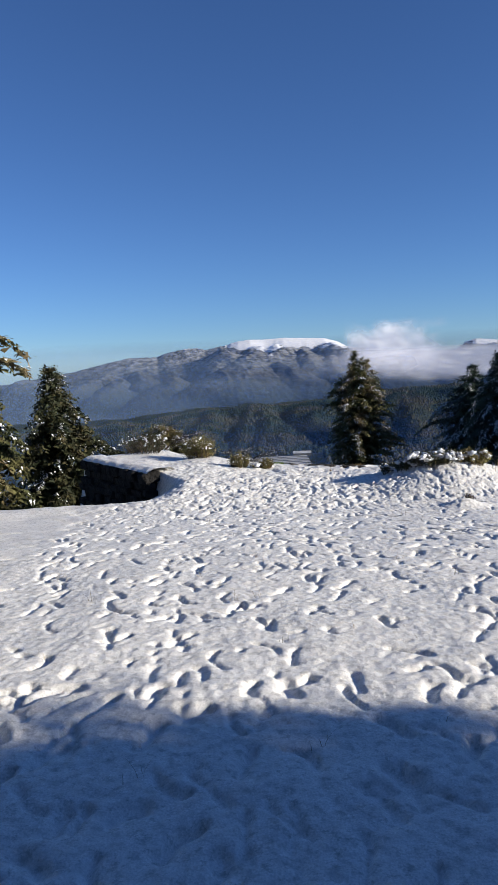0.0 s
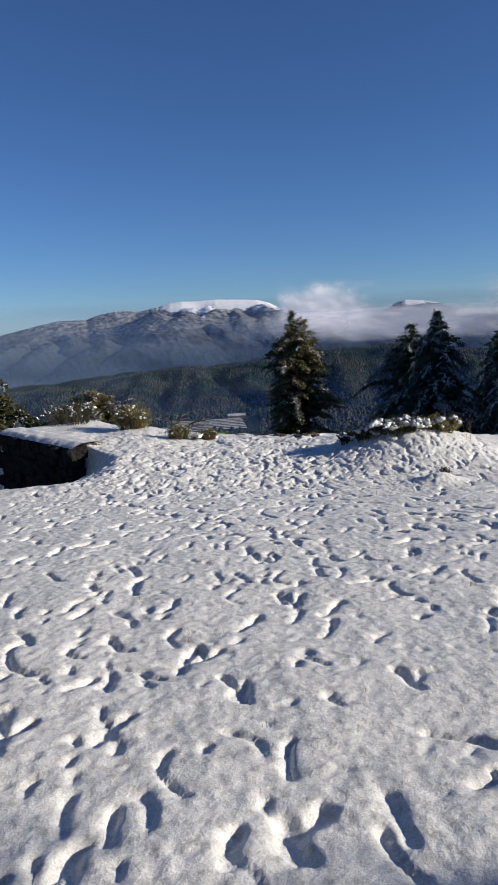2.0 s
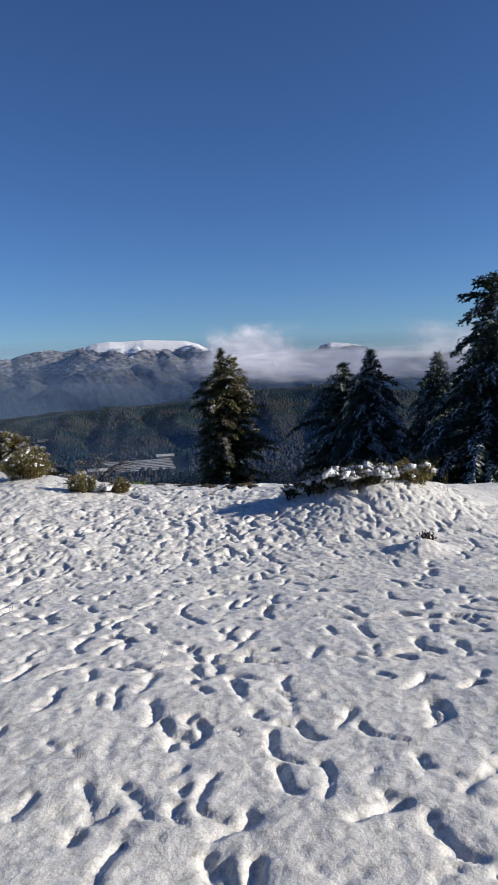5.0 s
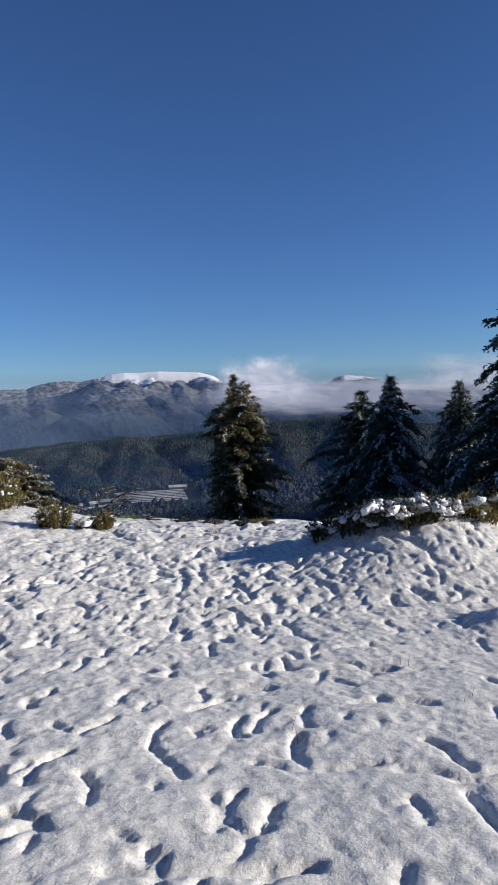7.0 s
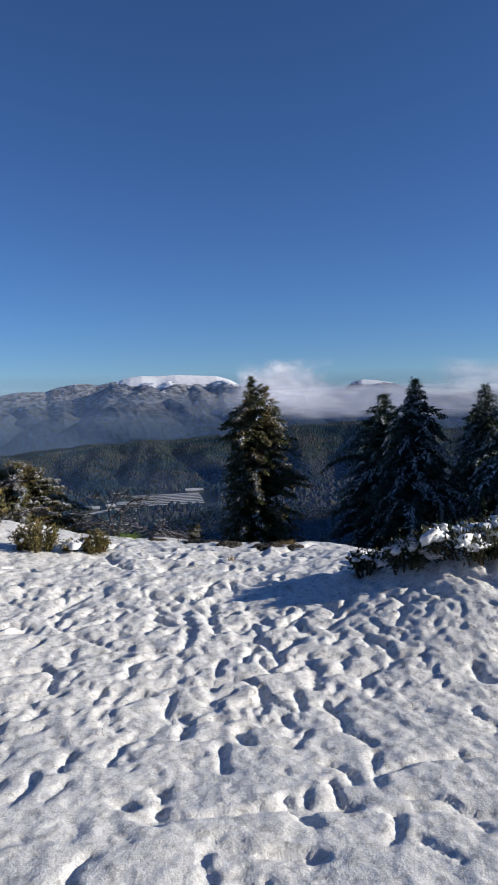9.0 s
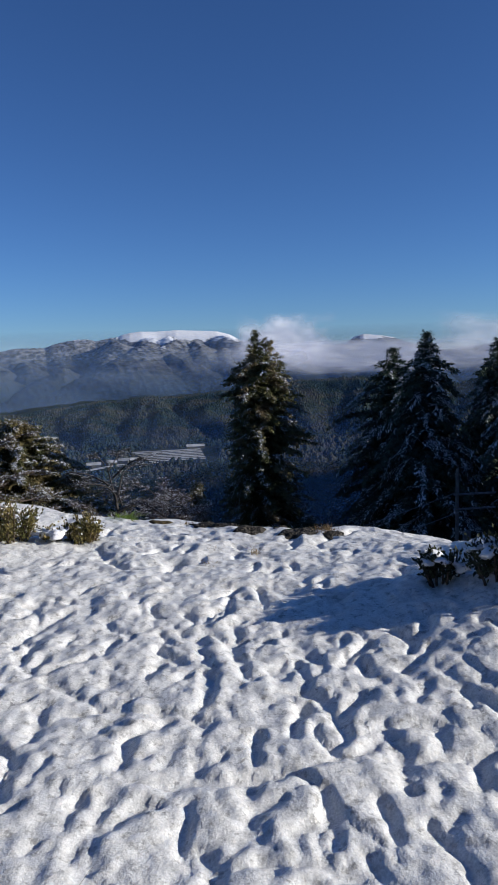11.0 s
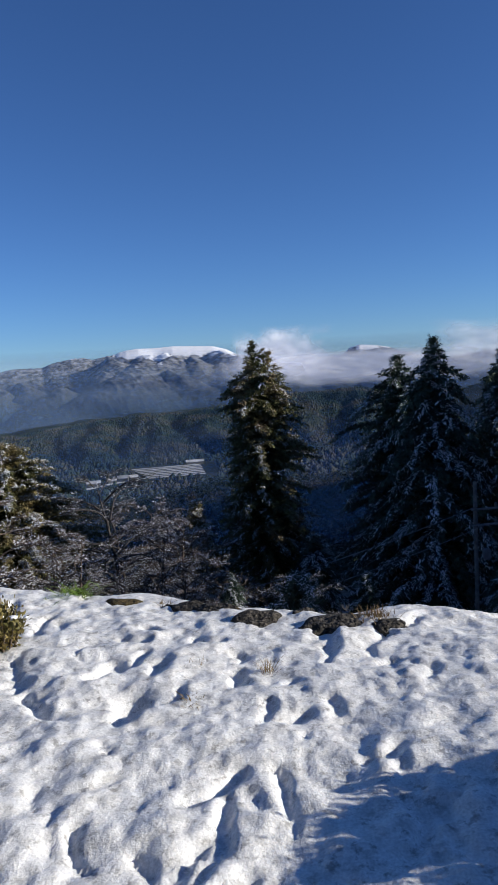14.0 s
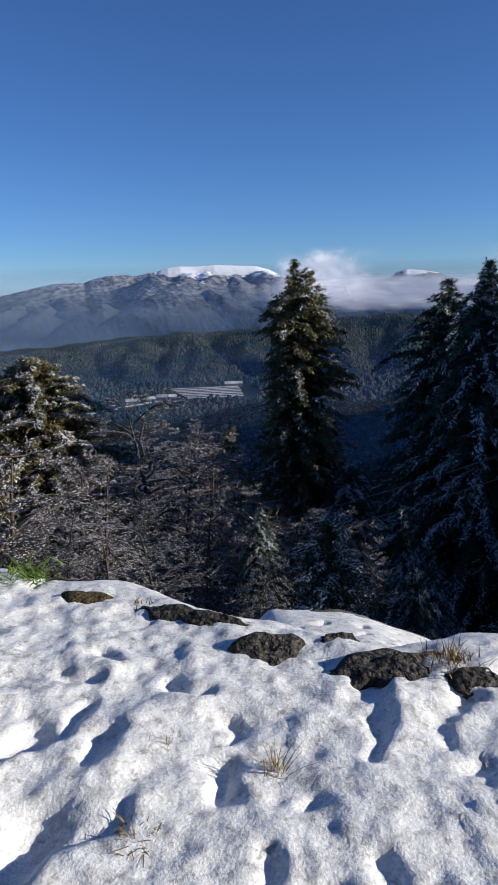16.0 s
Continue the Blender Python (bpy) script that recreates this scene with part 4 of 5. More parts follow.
def bare_tree(name, where, height, label, seed, spread_=0.6, snow=0.5, twigs=5, group="", mat=None):
    """A leafless tree or shrub: stems that fork into fine twigs, with snow along their upper sides."""
    g = np.random.default_rng(seed)
    root = thing(name, where, label, "tree", group)
    stems, bits, axes = [], [], []

    def grow(o, d, length, rad, level):
        m = 4 if level < 3 else 2
        pts = [o]
        for k in range(m):
            d = d + g.normal(0, 0.2, 3) + np.array([0, 0, 0.03])
            d /= np.linalg.norm(d)
            pts.append(pts[-1] + d * length / m)
        pts = np.array(pts)
        stems.append((pts, np.maximum(rad * np.linspace(1, 0.55, m + 1), 0.005)))
        if level >= 2:
            for k in range(m):
                if g.random() < snow * (1.0 if level < 4 else 0.6):
                    e = (pts[k + 1] - pts[k]) * g.uniform(0.05, 0.12)
                    if abs(e[2]) < 0.8 * np.linalg.norm(e):
                        bits.append((pts[k] + pts[k + 1]) / 2 + np.array([0, 0, 0.012]))
                        c = np.cross(e, [0, 0, 1.0])
                        axes.append(np.concatenate([e, c / (np.linalg.norm(c) + 1e-9) * g.uniform(0.006, 0.016)]))
        if level >= 4:
            return
        for k in range((4, twigs, twigs, 3)[level]):
            t = g.uniform(0.25, 1.0)
            p = np.array([np.interp(t, np.linspace(0, 1, m + 1), pts[:, q]) for q in range(3)])
            nd = d * (0.6 if level else 0.35) + g.normal(0, spread_, 3) * np.array([1, 1, 0.45])
            nd[2] = nd[2] * 0.75 + (0.1 if level < 2 else 0.0)
            nd /= np.linalg.norm(nd)
            grow(p, nd, length * g.uniform(0.5, 0.72), rad * 0.5, level + 1)

    for k in range(3):
        d = np.array([g.normal(0, 0.35), g.normal(0, 0.35), 1.0])
        grow(g.normal(0, 0.1, 3) * [1, 1, 0], d / np.linalg.norm(d), height * 0.42, height * 0.009, 0)
    v, fc = tubes(stems, 3)
    tagged(part("stem", mesh_of("stem", v, fc, mat or TWIG), root), kind="stuff")
    if bits:
        pillows(root, np.array(bits), np.array(axes))
    return root


def foot(x, y, sink=0.1):
    return (x, y, ground_z(x, y) - sink)


def standing(x, y, top):
    """Foot of a tree at x, y and its height up to the level top."""
    z = ground_z(x, y) - 0.1
    return (x, y, z), top - z


w, h = standing(6.9, 45.0, 1.9)
cedar = conifer("cedar_tree", w, h, 3.5, "tall green and brown cedar with light snow on the slope", CONIFER_GREEN, 11, snow=0.3, lobes=0.4, density=2.3, spray=0.32, droop=0.16, fill=1.15, tops=2, shape=([0, 0.8, 1.8, 2.2, 3.5, 3.9, 4.8, 5.9, 7.3, 8.2, 20], [0.08, 0.5, 1.15, 1.75, 2.0, 2.1, 2.6, 3.1, 3.1, 2.8, 3.4], [0.08, 0.4, 0.85, 1.75, 1.6, 0.95, 1.3, 1.5, 1.6, 2.5, 3.2]))
w, h = standing(13.7, 38.7, 1.5)
cyp1 = conifer("cypress_tree", w, h, 4.0, "dark pointed cypress with snow along its drooping boughs", CONIFER_DARK, 12, snow=0.8, droop=0.5, density=1.3, spray=0.42, lobes=0.3, shape=([0, 0.8, 1.7, 3.75, 5, 7, 20], [0.12, 0.4, 1.1, 2.1, 2.75, 3.4, 4.8], [0.12, 0.4, 1.1, 2.1, 2.75, 3.4, 4.8]))
w, h = standing(13.7, 43.0, 0.85)
cyp2 = conifer("cypress_tree", w, h, 3.9, "dark green cypress with a rounded snow-dusted top", CONIFER_DARK, 13, snow=0.5, lobes=0.45, spray=0.38, density=1.2, shape=([0, 0.75, 1.5, 2.4, 4.3, 5.8, 20], [0.15, 0.7, 1.1, 1.8, 2.3, 2.6, 4.0], [0.15, 0.7, 1.3, 2.5, 2.9, 2.6, 4.0]))
w, h = standing(19.0, 36.0, 4.9)
cyp3 = conifer("cypress_tree", w, h, 5.2, "large dark cypress with snowy boughs at the brink", CONIFER_DARK, 14, snow=0.75, droop=0.45, power=0.62, spray=0.55, lobes=0.35, density=0.85)
w, h = standing(-4.9, 18.0, 1.55)
bushy = conifer("cypress_tree", w, h, 2.0, "bushy dark green conifer dusted with snow beside the wall", OLIVE, 31, snow=0.22, density=1.9, spray=0.28, lobes=0.4, shape=([0, 0.5, 1.2, 2.0, 3.5, 8], [0.1, 0.5, 1.15, 1.65, 1.9, 2.1], [0.1, 0.4, 0.8, 1.2, 1.6, 2.0]))
w, h = standing(-6.7, 17.0, 2.9)
gold1 = conifer("cedar_tree", w, h, 1.9, "golden green conifer at the edge of the clearing", CONIFER_GREEN, 32, snow=0.12, power=0.5, density=1.2, spray=0.36, lobes=0.5)
w, h = standing(-5.0, 42.0, -2.0)
gold2 = conifer("cedar_tree", w, h, 4.6, "broad golden conifer dusted with snow on the slope", CONIFER_GOLD, 33, snow=0.8, density=2.6, spray=0.27, lobes=0.15, fill=1.35, droop=0.05, shape=([0, 0.5, 2, 3.2, 6, 20], [0.12, 0.75, 2.3, 3.5, 5.2, 6], [0.12, 0.75, 2.3, 3.5, 5.2, 6]))


def again(src, x, y, top, turn, label):
    """The same kind of tree once more, at x, y, scaled so that its tip comes to the level top."""
    z = ground_z(x, y) - 0.1
    tall = max(v.co.z for v in src.children[0].data.vertices)
    ob = copy_thing(src, pose(x, y, z, 0, 0, turn))
    ob.scale = [(top - z) / tall] * 3
    return tagged(ob, label, group="shady wood")


# most of those at x 20 and beyond are unseen, placed for their shade
for k, (x, y, top) in enumerate([(27, 33, 5.5), (24, 27, 4.0), (31, 38, 6.5), (21, 46, 1.5), (20, 25, 0.5), (32, 24, 7), (26, 19, 7.5), (22.5, 17, 5.0), (9.5, 36, -7.5), (16.5, 33, -6.0), (4.8, 38, -9.5), (8.6, 41, -7.0)]):
    again((cyp1, cyp2, cyp3)[k % 3], x, y, top, 70 * k, "dark snow-dusted cypress in the wood on the slope")
# broad trees beside the clearing whose shade falls across the snow
z = ground_z(11.0, -1.4) - 0.1
broad = conifer("cypress_tree", (11.0, -1.3, z), 4.5, 1.6, "broad dark conifer beside the clearing", CONIFER_DARK, 61, snow=0.02, density=4.5, spray=0.45, start=0.02, lobes=0.15, shape=([0, 0.25, 0.45, 0.8, 1.5, 4.5], [0.1, 0.6, 1.3, 1.05, 0.95, 0.95], [0.1, 0.6, 1.3, 1.05, 0.95, 0.95]), group="shady wood")
for k, (x, y, sc) in enumerate([(12.0, -4.8, 0.95), (9.8, -5.8, 1.3), (14.0, -7.4, 1.3), (7.5, -5.5, 1.1)]):
    ob = copy_thing(broad, pose(x, y, ground_z(x, y) - 0.1, 0, 0, 60 * k))
    ob.scale = [sc] * 3

# unseen trees added behind the clearing and on its far side to dim the skylight
for k in range(18):
    x, y = (-15 + 2.5 * k, -8.5 - 1.6 * (k % 2)) if k < 9 else (-11.5 - 1.8 * (k % 2), -7 + 2.1 * (k - 9))
    again((cyp1, cyp2, cyp3)[k % 3], x, y, 12.0 + 2.0 * math.sin(k * 2.1), 50 * k, "dark snow-dusted cypress, unseen, added to dim the skylight on the clearing")

# leafless trees and shrubs on the slope
def layered_tree(name, where, height, reach, label, seed, snow=0.4, start=0.3, limbs_n=30, mat=None):
    """A leafless tree with limbs in flat layers, dense with fine twigs that hold specks of snow."""
    g = np.random.default_rng(seed)
    root = thing(name, where, label, "tree", "leafless trees")
    hs = np.linspace(0, 1, 10)
    stem = np.stack([0.06 * height * np.sin(hs * 3 + seed) * hs, 0.05 * height * np.sin(hs * 2.4 + 2 * seed) * hs, height * hs], -1)
    paths, tw_a, tw_d, sn_a, sn_d = [(stem, 0.014 * height * (1 - hs) ** 0.7 + 0.008)], [], [], [], []
    for k in range(limbs_n):
        t = start + (1 - start) * (k + g.random()) / limbs_n
        o = np.array([np.interp(t, hs, stem[:, q]) for q in range(3)])
        az = k * 2.39996 + g.uniform(-0.5, 0.5)
        long = reach * (0.45 + 0.75 * math.sin(math.pi * min(1, (t - start) / (1 - start) * 0.85 + 0.12))) * g.uniform(0.6, 1.1)
        out = np.array([math.cos(az), math.sin(az), 0])
        across = np.array([-out[1], out[0], 0])
        m = 7
        s = np.linspace(0, 1, m)
        pts = o + s[:, None] * long * out + across * (0.12 * long * np.sin(s * 4 + g.uniform(0, 6)))[:, None]
        pts[:, 2] += long * (0.28 * s * (1.1 - s) * 2 + (0.35 if t > 0.85 else 0.0) * s) + g.normal(0, 0.03, m) * s
        paths.append((pts, 0.018 * height / 8 * (1 - 0.8 * s) * (0.5 + long * 0.4) + 0.005))
        for q in range(int(5 + long * 4)):
            f = g.uniform(0.15, 1.0)
            p = np.array([np.interp(f, s, pts[:, w]) for w in range(3)])
            d = out * g.uniform(0.4, 1.0) + across * g.uniform(0.5, 1.0) * (1 if q % 2 else -1) + np.array([0, 0, g.normal(0.06, 0.14)])
            d *= long * g.uniform(0.2, 0.42) / np.linalg.norm(d)
            c = np.linspace(0, 1, 4)[:, None]
            sub = p + d * c + np.array([0, 0, 0.12]) * np.linalg.norm(d) * c * c + g.normal(0, 0.03, (4, 3)) * c
            paths.append((sub, np.linspace(0.011, 0.004, 4)))
            w = int(34 + 46 * np.linalg.norm(d))
            ff = g.uniform(0.05, 1.0, w)
            base = np.stack([np.interp(ff, c[:, 0], sub[:, e]) for e in range(3)], -1)
            e = d / np.linalg.norm(d)
            td = e * g.uniform(0.2, 1.0, (w, 1)) + g.normal(0, 0.55, (w, 3)) * np.array([1, 1, 0.45])
            td *= g.uniform(0.08, 0.26, (w, 1)) / (np.linalg.norm(td, axis=1)[:, None] + 1e-9)
            tw_a.append(base)
            tw_d.append(td)
            has = g.random(w) < snow
            sn_a.append(base[has] + td[has] * g.uniform(0.0, 0.5, (has.sum(), 1)) + np.array([0, 0, 0.012]))
            sn_d.append(td[has] * g.uniform(0.1, 0.28, (has.sum(), 1)))
    v, fc = tubes(paths, 4)
    tagged(part("stem", mesh_of("stem", v, fc, mat or TWIG, True), root), kind="stuff")

    def cards(a, d, wide):
        w = np.cross(d, g.normal(0, 0.5, d.shape) + np.array([0, 0, 1.0]))
        w *= wide * g.uniform(0.6, 1.2, (len(d), 1)) / (np.linalg.norm(w, axis=1)[:, None] + 1e-9)
        v = np.stack([a - w, a + w, a + d], 1).reshape(-1, 3)
        return v, np.arange(len(v)).reshape(-1, 3)

    v, fc = cards(np.concatenate(tw_a), np.concatenate(tw_d), 0.0055)
    tagged(part("twig", mesh_of("twig", v, fc, mat or TWIG), root), kind="stuff")
    v, fc = cards(np.concatenate(sn_a), np.concatenate(sn_d), 0.013)
    tagged(part("snow", mesh_of("snow", v, fc, BRANCH_SNOW), root, "specks of snow on the twigs"), kind="stuff")
    return root


w, h = standing(-0.1, 34.0, -2.9)
l1 = layered_tree("bare_tree", w, h, 2.6, "leafless tree with layered limbs and snow-dusted twigs, coloured dark for shade", 51, 0.36, 0.3, 34, SHADED_TWIG)
w, h = standing(-2.2, 24.0, -1.2)
l2 = layered_tree("bare_tree", w, h, 2.0, "pale brown leafless tree with snow along its fine twigs", 52, 0.55, 0.2, 30)
b1 = bare_tree("bare_shrub", foot(-3.4, 36.0), 8.0, "leafless snow-dusted shrub on the slope", 53, 0.5, 0.35, group="leafless trees")
kinds = [l1, l2, b1]
tall = [max(v.co.z for v in b.children[0].data.vertices) for b in kinds]
g = np.random.default_rng(5)
spots = [(-0.0, 34, -2.9, 0), (-1.5, 24, -1.2, 1), (-0.7, 22, -2.4, 0), (0.6, 21, -2.3, 0), (1.3, 26, -2.8, 0), (1.6, 23, -2.8, 0), (-3.1, 29, -2.8, 1), (-2.2, 33, -4.2, 1), (-0.9, 30, -3.5, 1), (0.6, 50, -6.5, 1), (1.8, 58, -7.8, 1), (2.8, 50, -6.9, 1), (-0.5, 56, -7.6, 1), (3.7, 40, -6.0, 1), (3.4, 24, -3.9, 0), (2.3, 20, -3.0, 0), (5.2, 28, -4.9, 0), (0.2, 19, -1.8, 1)]
for k in range(18):
    y = g.uniform(26, 46)
    lie = g.uniform(-0.45, 0.12)
    x = 1.2 + (y - 10.5) * lie
    spots.append((x, y, 0.7 - math.hypot(x - 1.2, y - 10.5) * math.tan(radians(g.uniform(11.0, 16) + 14 * max(0, lie - 0.02))), 2 if k % 4 == 0 else k % 2))
for x, y, top, q in spots[2:]:
    z = ground_z(x, y) - 0.1
    if top - z < 1.2:
        continue
    ob = copy_thing(kinds[q], pose(x, y, z, 0, 0, g.uniform(0, 360)))
    ob.scale = [min((top - z) / tall[q], 1.6)] * 3
for k, (x, y, top) in enumerate([(2.7, 24, -3.5), (4.2, 24, -4.4), (6.5, 26, -5.6), (2.4, 27, -5.6), (8.5, 30, -7.2), (5.4, 31, -7.6), (10.5, 27, -5.2), (12.5, 31, -6.4)]):
    again((cyp1, cyp2)[k % 2], x, y, top, 55 * k, "young dark cypress dusted with snow on the slope")
w, h = standing(3.45, 44.0, -5.75)
conifer("cedar_tree", w, h, 2.4, "small conifer with a snow-laden top on the slope", CONIFER_GOLD, 41, snow=2.4, density=1.8, spray=0.36, lobes=0.3, fill=1.2)
w, h = standing(3.75, 22.3, -3.3)
conifer("cypress_tree", w, h, 0.75, "young feathery conifer frosted with fine snow below the brink", CONIFER_DARK, 42, snow=1.5, density=3.0, spray=0.2, lobes=0.5, droop=0.1, power=0.6)

# ---- things round the clearing ----


def blob(r, seed, squash=(1, 1, 1), rough=0.25, subdiv=2, freq=1.6):
    """An uneven rounded lump as a bmesh."""
    bm = bmesh.new()
    bmesh.ops.create_icosphere(bm, subdivisions=subdiv, radius=1.0)
    for v in bm.verts:
        k = 1 + rough * noise.fractal(v.co * freq + Vector((seed * 3.1, seed * 1.7, seed)), 1.0, 2.0, 3)
        v.co = Vector((v.co.x * squash[0], v.co.y * squash[1], v.co.z * squash[2])) * (r * k)
    return bm


def bm_part(name, bm, mat, parent, label="", shade=True):
    me = bpy.data.meshes.new(name)
    for fc in bm.faces:
        fc.smooth = shade
    bm.to_mesh(me)
    bm.free()
    me.materials.append(mat)
    return part(name, me, parent, label)


# stone retaining wall beside the sunken track, with a cap of snow
ax, ay = WALL_A
bx, by = WALL_B
wall_len = math.hypot(bx - ax, by - ay)
wall_turn = math.degrees(math.atan2(by - ay, bx - ax))
wall = thing("stone_wall", (ax, ay, -1.45), "dark rough stone retaining wall capped with snow", "wall", turn=wall_turn)
bm = bmesh.new()
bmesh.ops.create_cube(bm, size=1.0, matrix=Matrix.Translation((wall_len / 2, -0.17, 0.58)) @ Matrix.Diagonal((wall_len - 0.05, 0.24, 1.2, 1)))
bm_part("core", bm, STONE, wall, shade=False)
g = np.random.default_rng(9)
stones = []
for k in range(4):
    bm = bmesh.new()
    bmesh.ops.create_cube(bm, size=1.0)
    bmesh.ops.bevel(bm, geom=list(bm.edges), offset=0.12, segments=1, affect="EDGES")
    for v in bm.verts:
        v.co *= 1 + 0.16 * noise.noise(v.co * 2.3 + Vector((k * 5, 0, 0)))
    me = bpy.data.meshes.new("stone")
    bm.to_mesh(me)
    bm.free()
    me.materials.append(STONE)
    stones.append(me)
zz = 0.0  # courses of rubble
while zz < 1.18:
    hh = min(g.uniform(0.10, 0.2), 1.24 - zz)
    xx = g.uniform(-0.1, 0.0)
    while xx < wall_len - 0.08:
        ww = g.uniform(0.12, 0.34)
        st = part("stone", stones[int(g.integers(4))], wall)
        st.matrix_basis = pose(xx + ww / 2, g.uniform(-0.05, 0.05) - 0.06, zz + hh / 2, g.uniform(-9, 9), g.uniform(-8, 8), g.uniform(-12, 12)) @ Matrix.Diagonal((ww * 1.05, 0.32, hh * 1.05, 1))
        xx += ww
    zz += hh
nu, nv = 90, 16
u, w = np.meshgrid(np.linspace(0, 1, nu), np.linspace(-1, 1, nv), indexing="ij")
cx = -0.06 + u * (wall_len + 0.12)
cy = -0.2 + w * 0.27 + 0.03 * fbm(u * 9, w * 0.2, 2, 3)
cz = 1.20 + 0.065 * (1 - np.abs(w) ** 4) + 0.02 * fbm(u * 12, w * 2, 3, 5)
part("snow_cap", mesh_of("snow_cap", np.stack([cx, cy, cz], -1).reshape(-1, 3), grid_faces(nu, nv)[:, ::-1].copy(), SNOW, True), wall, "thick white snow cap")


def leafy_bush(where, wide, high, label, seed, leaves=900, snow=30, leaf=0.05, lump=0.06, mat=None, turn=0, deep=None, stalks=14):
    """A low evergreen bush: stalks, many leaves, snow lying in clumps on top."""
    g = np.random.default_rng(seed)
    deep = deep or wide
    root = thing("bush", where, label, "bush", turn=turn)
    n = stalks
    az, rr = g.uniform(0, 2 * np.pi, n), np.sqrt(g.random(n))
    tips = np.stack([rr * np.cos(az) * wide / 2, rr * np.sin(az) * deep / 2, high * (0.55 + 0.45 * g.random(n)) * (1 - 0.35 * rr ** 2)], -1)
    paths = []
    for t in tips:
        s = np.linspace(0, 1, 5)[:, None]
        paths.append((t * np.concatenate([0.6 + 0.4 * s, 0.6 + 0.4 * s, s ** 0.8], 1) + np.array([0, 0, -0.04]) * (1 - s), np.linspace(0.008, 0.003, 5)))
    v, fc = tubes(paths, 4)
    tagged(part("stalk", mesh_of("stalk", v, fc, TWIG), root), kind="stuff")
    k = g.integers(0, n, leaves)
    f0 = g.uniform(0.12, 1.05, (leaves, 1))
    a = tips[k] * np.concatenate([0.6 + 0.42 * f0, 0.6 + 0.42 * f0, f0 ** 0.8], 1) + g.normal(0, 0.035, (leaves, 3)) * np.array([wide, deep, high]) * 1.6
    a[:, 2] = np.maximum(a[:, 2], 0.01)
    d = g.normal(0, 0.6, (leaves, 3)) + a / np.array([wide, deep, high]) + np.array([0, 0, 0.35])
    d /= np.linalg.norm(d, axis=1)[:, None]
    d *= leaf * g.uniform(0.6, 1.2, (leaves, 1))
    w = np.cross(d, g.normal(0, 1, (leaves, 3)))
    w *= 0.24 * leaf / (np.linalg.norm(w, axis=1)[:, None] + 1e-9)
    v = np.stack([a, a + d * 0.5 + w, a + d, a + d * 0.5 - w], 1).reshape(-1, 3)
    tagged(part("leaf", mesh_of("leaf", v, np.arange(len(v)).reshape(-1, 4), mat or LEAF), root), kind="stuff")
    high_tips = np.argsort(-tips[:, 2])[:max(3, int(n * 0.75))]
    for q in range(snow):
        t = tips[high_tips[int(g.integers(len(high_tips)))]]
        r = lump * g.uniform(0.45, 1.0) * (1.5 if q % 4 == 0 else 1.0)
        ob = bm_part("snow_clump", blob(r, seed + q, (g.uniform(1.0, 1.9), g.uniform(0.9, 1.5), g.uniform(0.5, 0.85)), 0.9, 2, 1.4), BRANCH_SNOW, root)
        ob.location = (t[0] + g.normal(0, 0.02), t[1] + g.normal(0, 0.02), t[2] * g.uniform(0.7, 1.0))
        ob.rotation_euler = (g.normal(0, 0.25), g.normal(0, 0.25), g.uniform(0, 6.3))
    return root


def on_ground(x, y, sink=0.02):
    return (x, y, ground_z(x, y) - sink)


leafy_bush(on_ground(-0.92, 13.75), 0.74, 0.46, "round yellow-green bush with a cap of snow", 71, 4600, 60, 0.034, 0.024, stalks=60)
leafy_bush(on_ground(-0.17, 12.5), 0.36, 0.30, "low tuft of yellowing leaves poking out of snow", 72, 2600, 18, 0.025, 0.014, stalks=30)
leafy_bush(on_ground(0.30, 12.52), 0.26, 0.21, "low tuft of yellowing leaves poking out of snow", 73, 2000, 12, 0.024, 0.012, stalks=26)
leafy_bush(on_ground(0.14, 12.55), 0.34, 0.13, "low tuft flattened under lumps of snow", 74, 320, 20, 0.035, 0.028)
leafy_bush(on_ground(2.82, 9.02, 0.02), 0.14, 0.09, "dead twig tuft on a small mound of snow", 82, 90, 5, 0.03, 0.02, mat=TWIG, stalks=12)
leafy_bush(on_ground(2.80, 10.60, 0.03), 0.86, 0.25, "low shrub weighed down by clumps of snow", 75, 3600, 110, 0.03, 0.032, mat=OLIVE, deep=0.5, stalks=70)
leafy_bush(on_ground(3.35, 10.55, 0.03), 0.6, 0.26, "olive shrub with snow clumps and dry stalks", 76, 3400, 30, 0.03, 0.03, deep=0.4, stalks=34)
leafy_bush(on_ground(2.38, 10.75), 0.42, 0.2, "dark low shrub half buried in snow", 77, 1400, 26, 0.028, 0.026, mat=OLIVE, deep=0.3, stalks=24)
leafy_bush(on_ground(2.17, 10.95), 0.26, 0.17, "small olive shrub with snow on its leaves", 78, 700, 10, 0.028, 0.024, mat=OLIVE, deep=0.22)
leafy_bush(on_ground(-2.2, 15.0), 1.1, 0.5, "brown leafless shrub dusted with snow", 79, 2600, 60, 0.03, 0.018, mat=OLIVE, stalks=70)


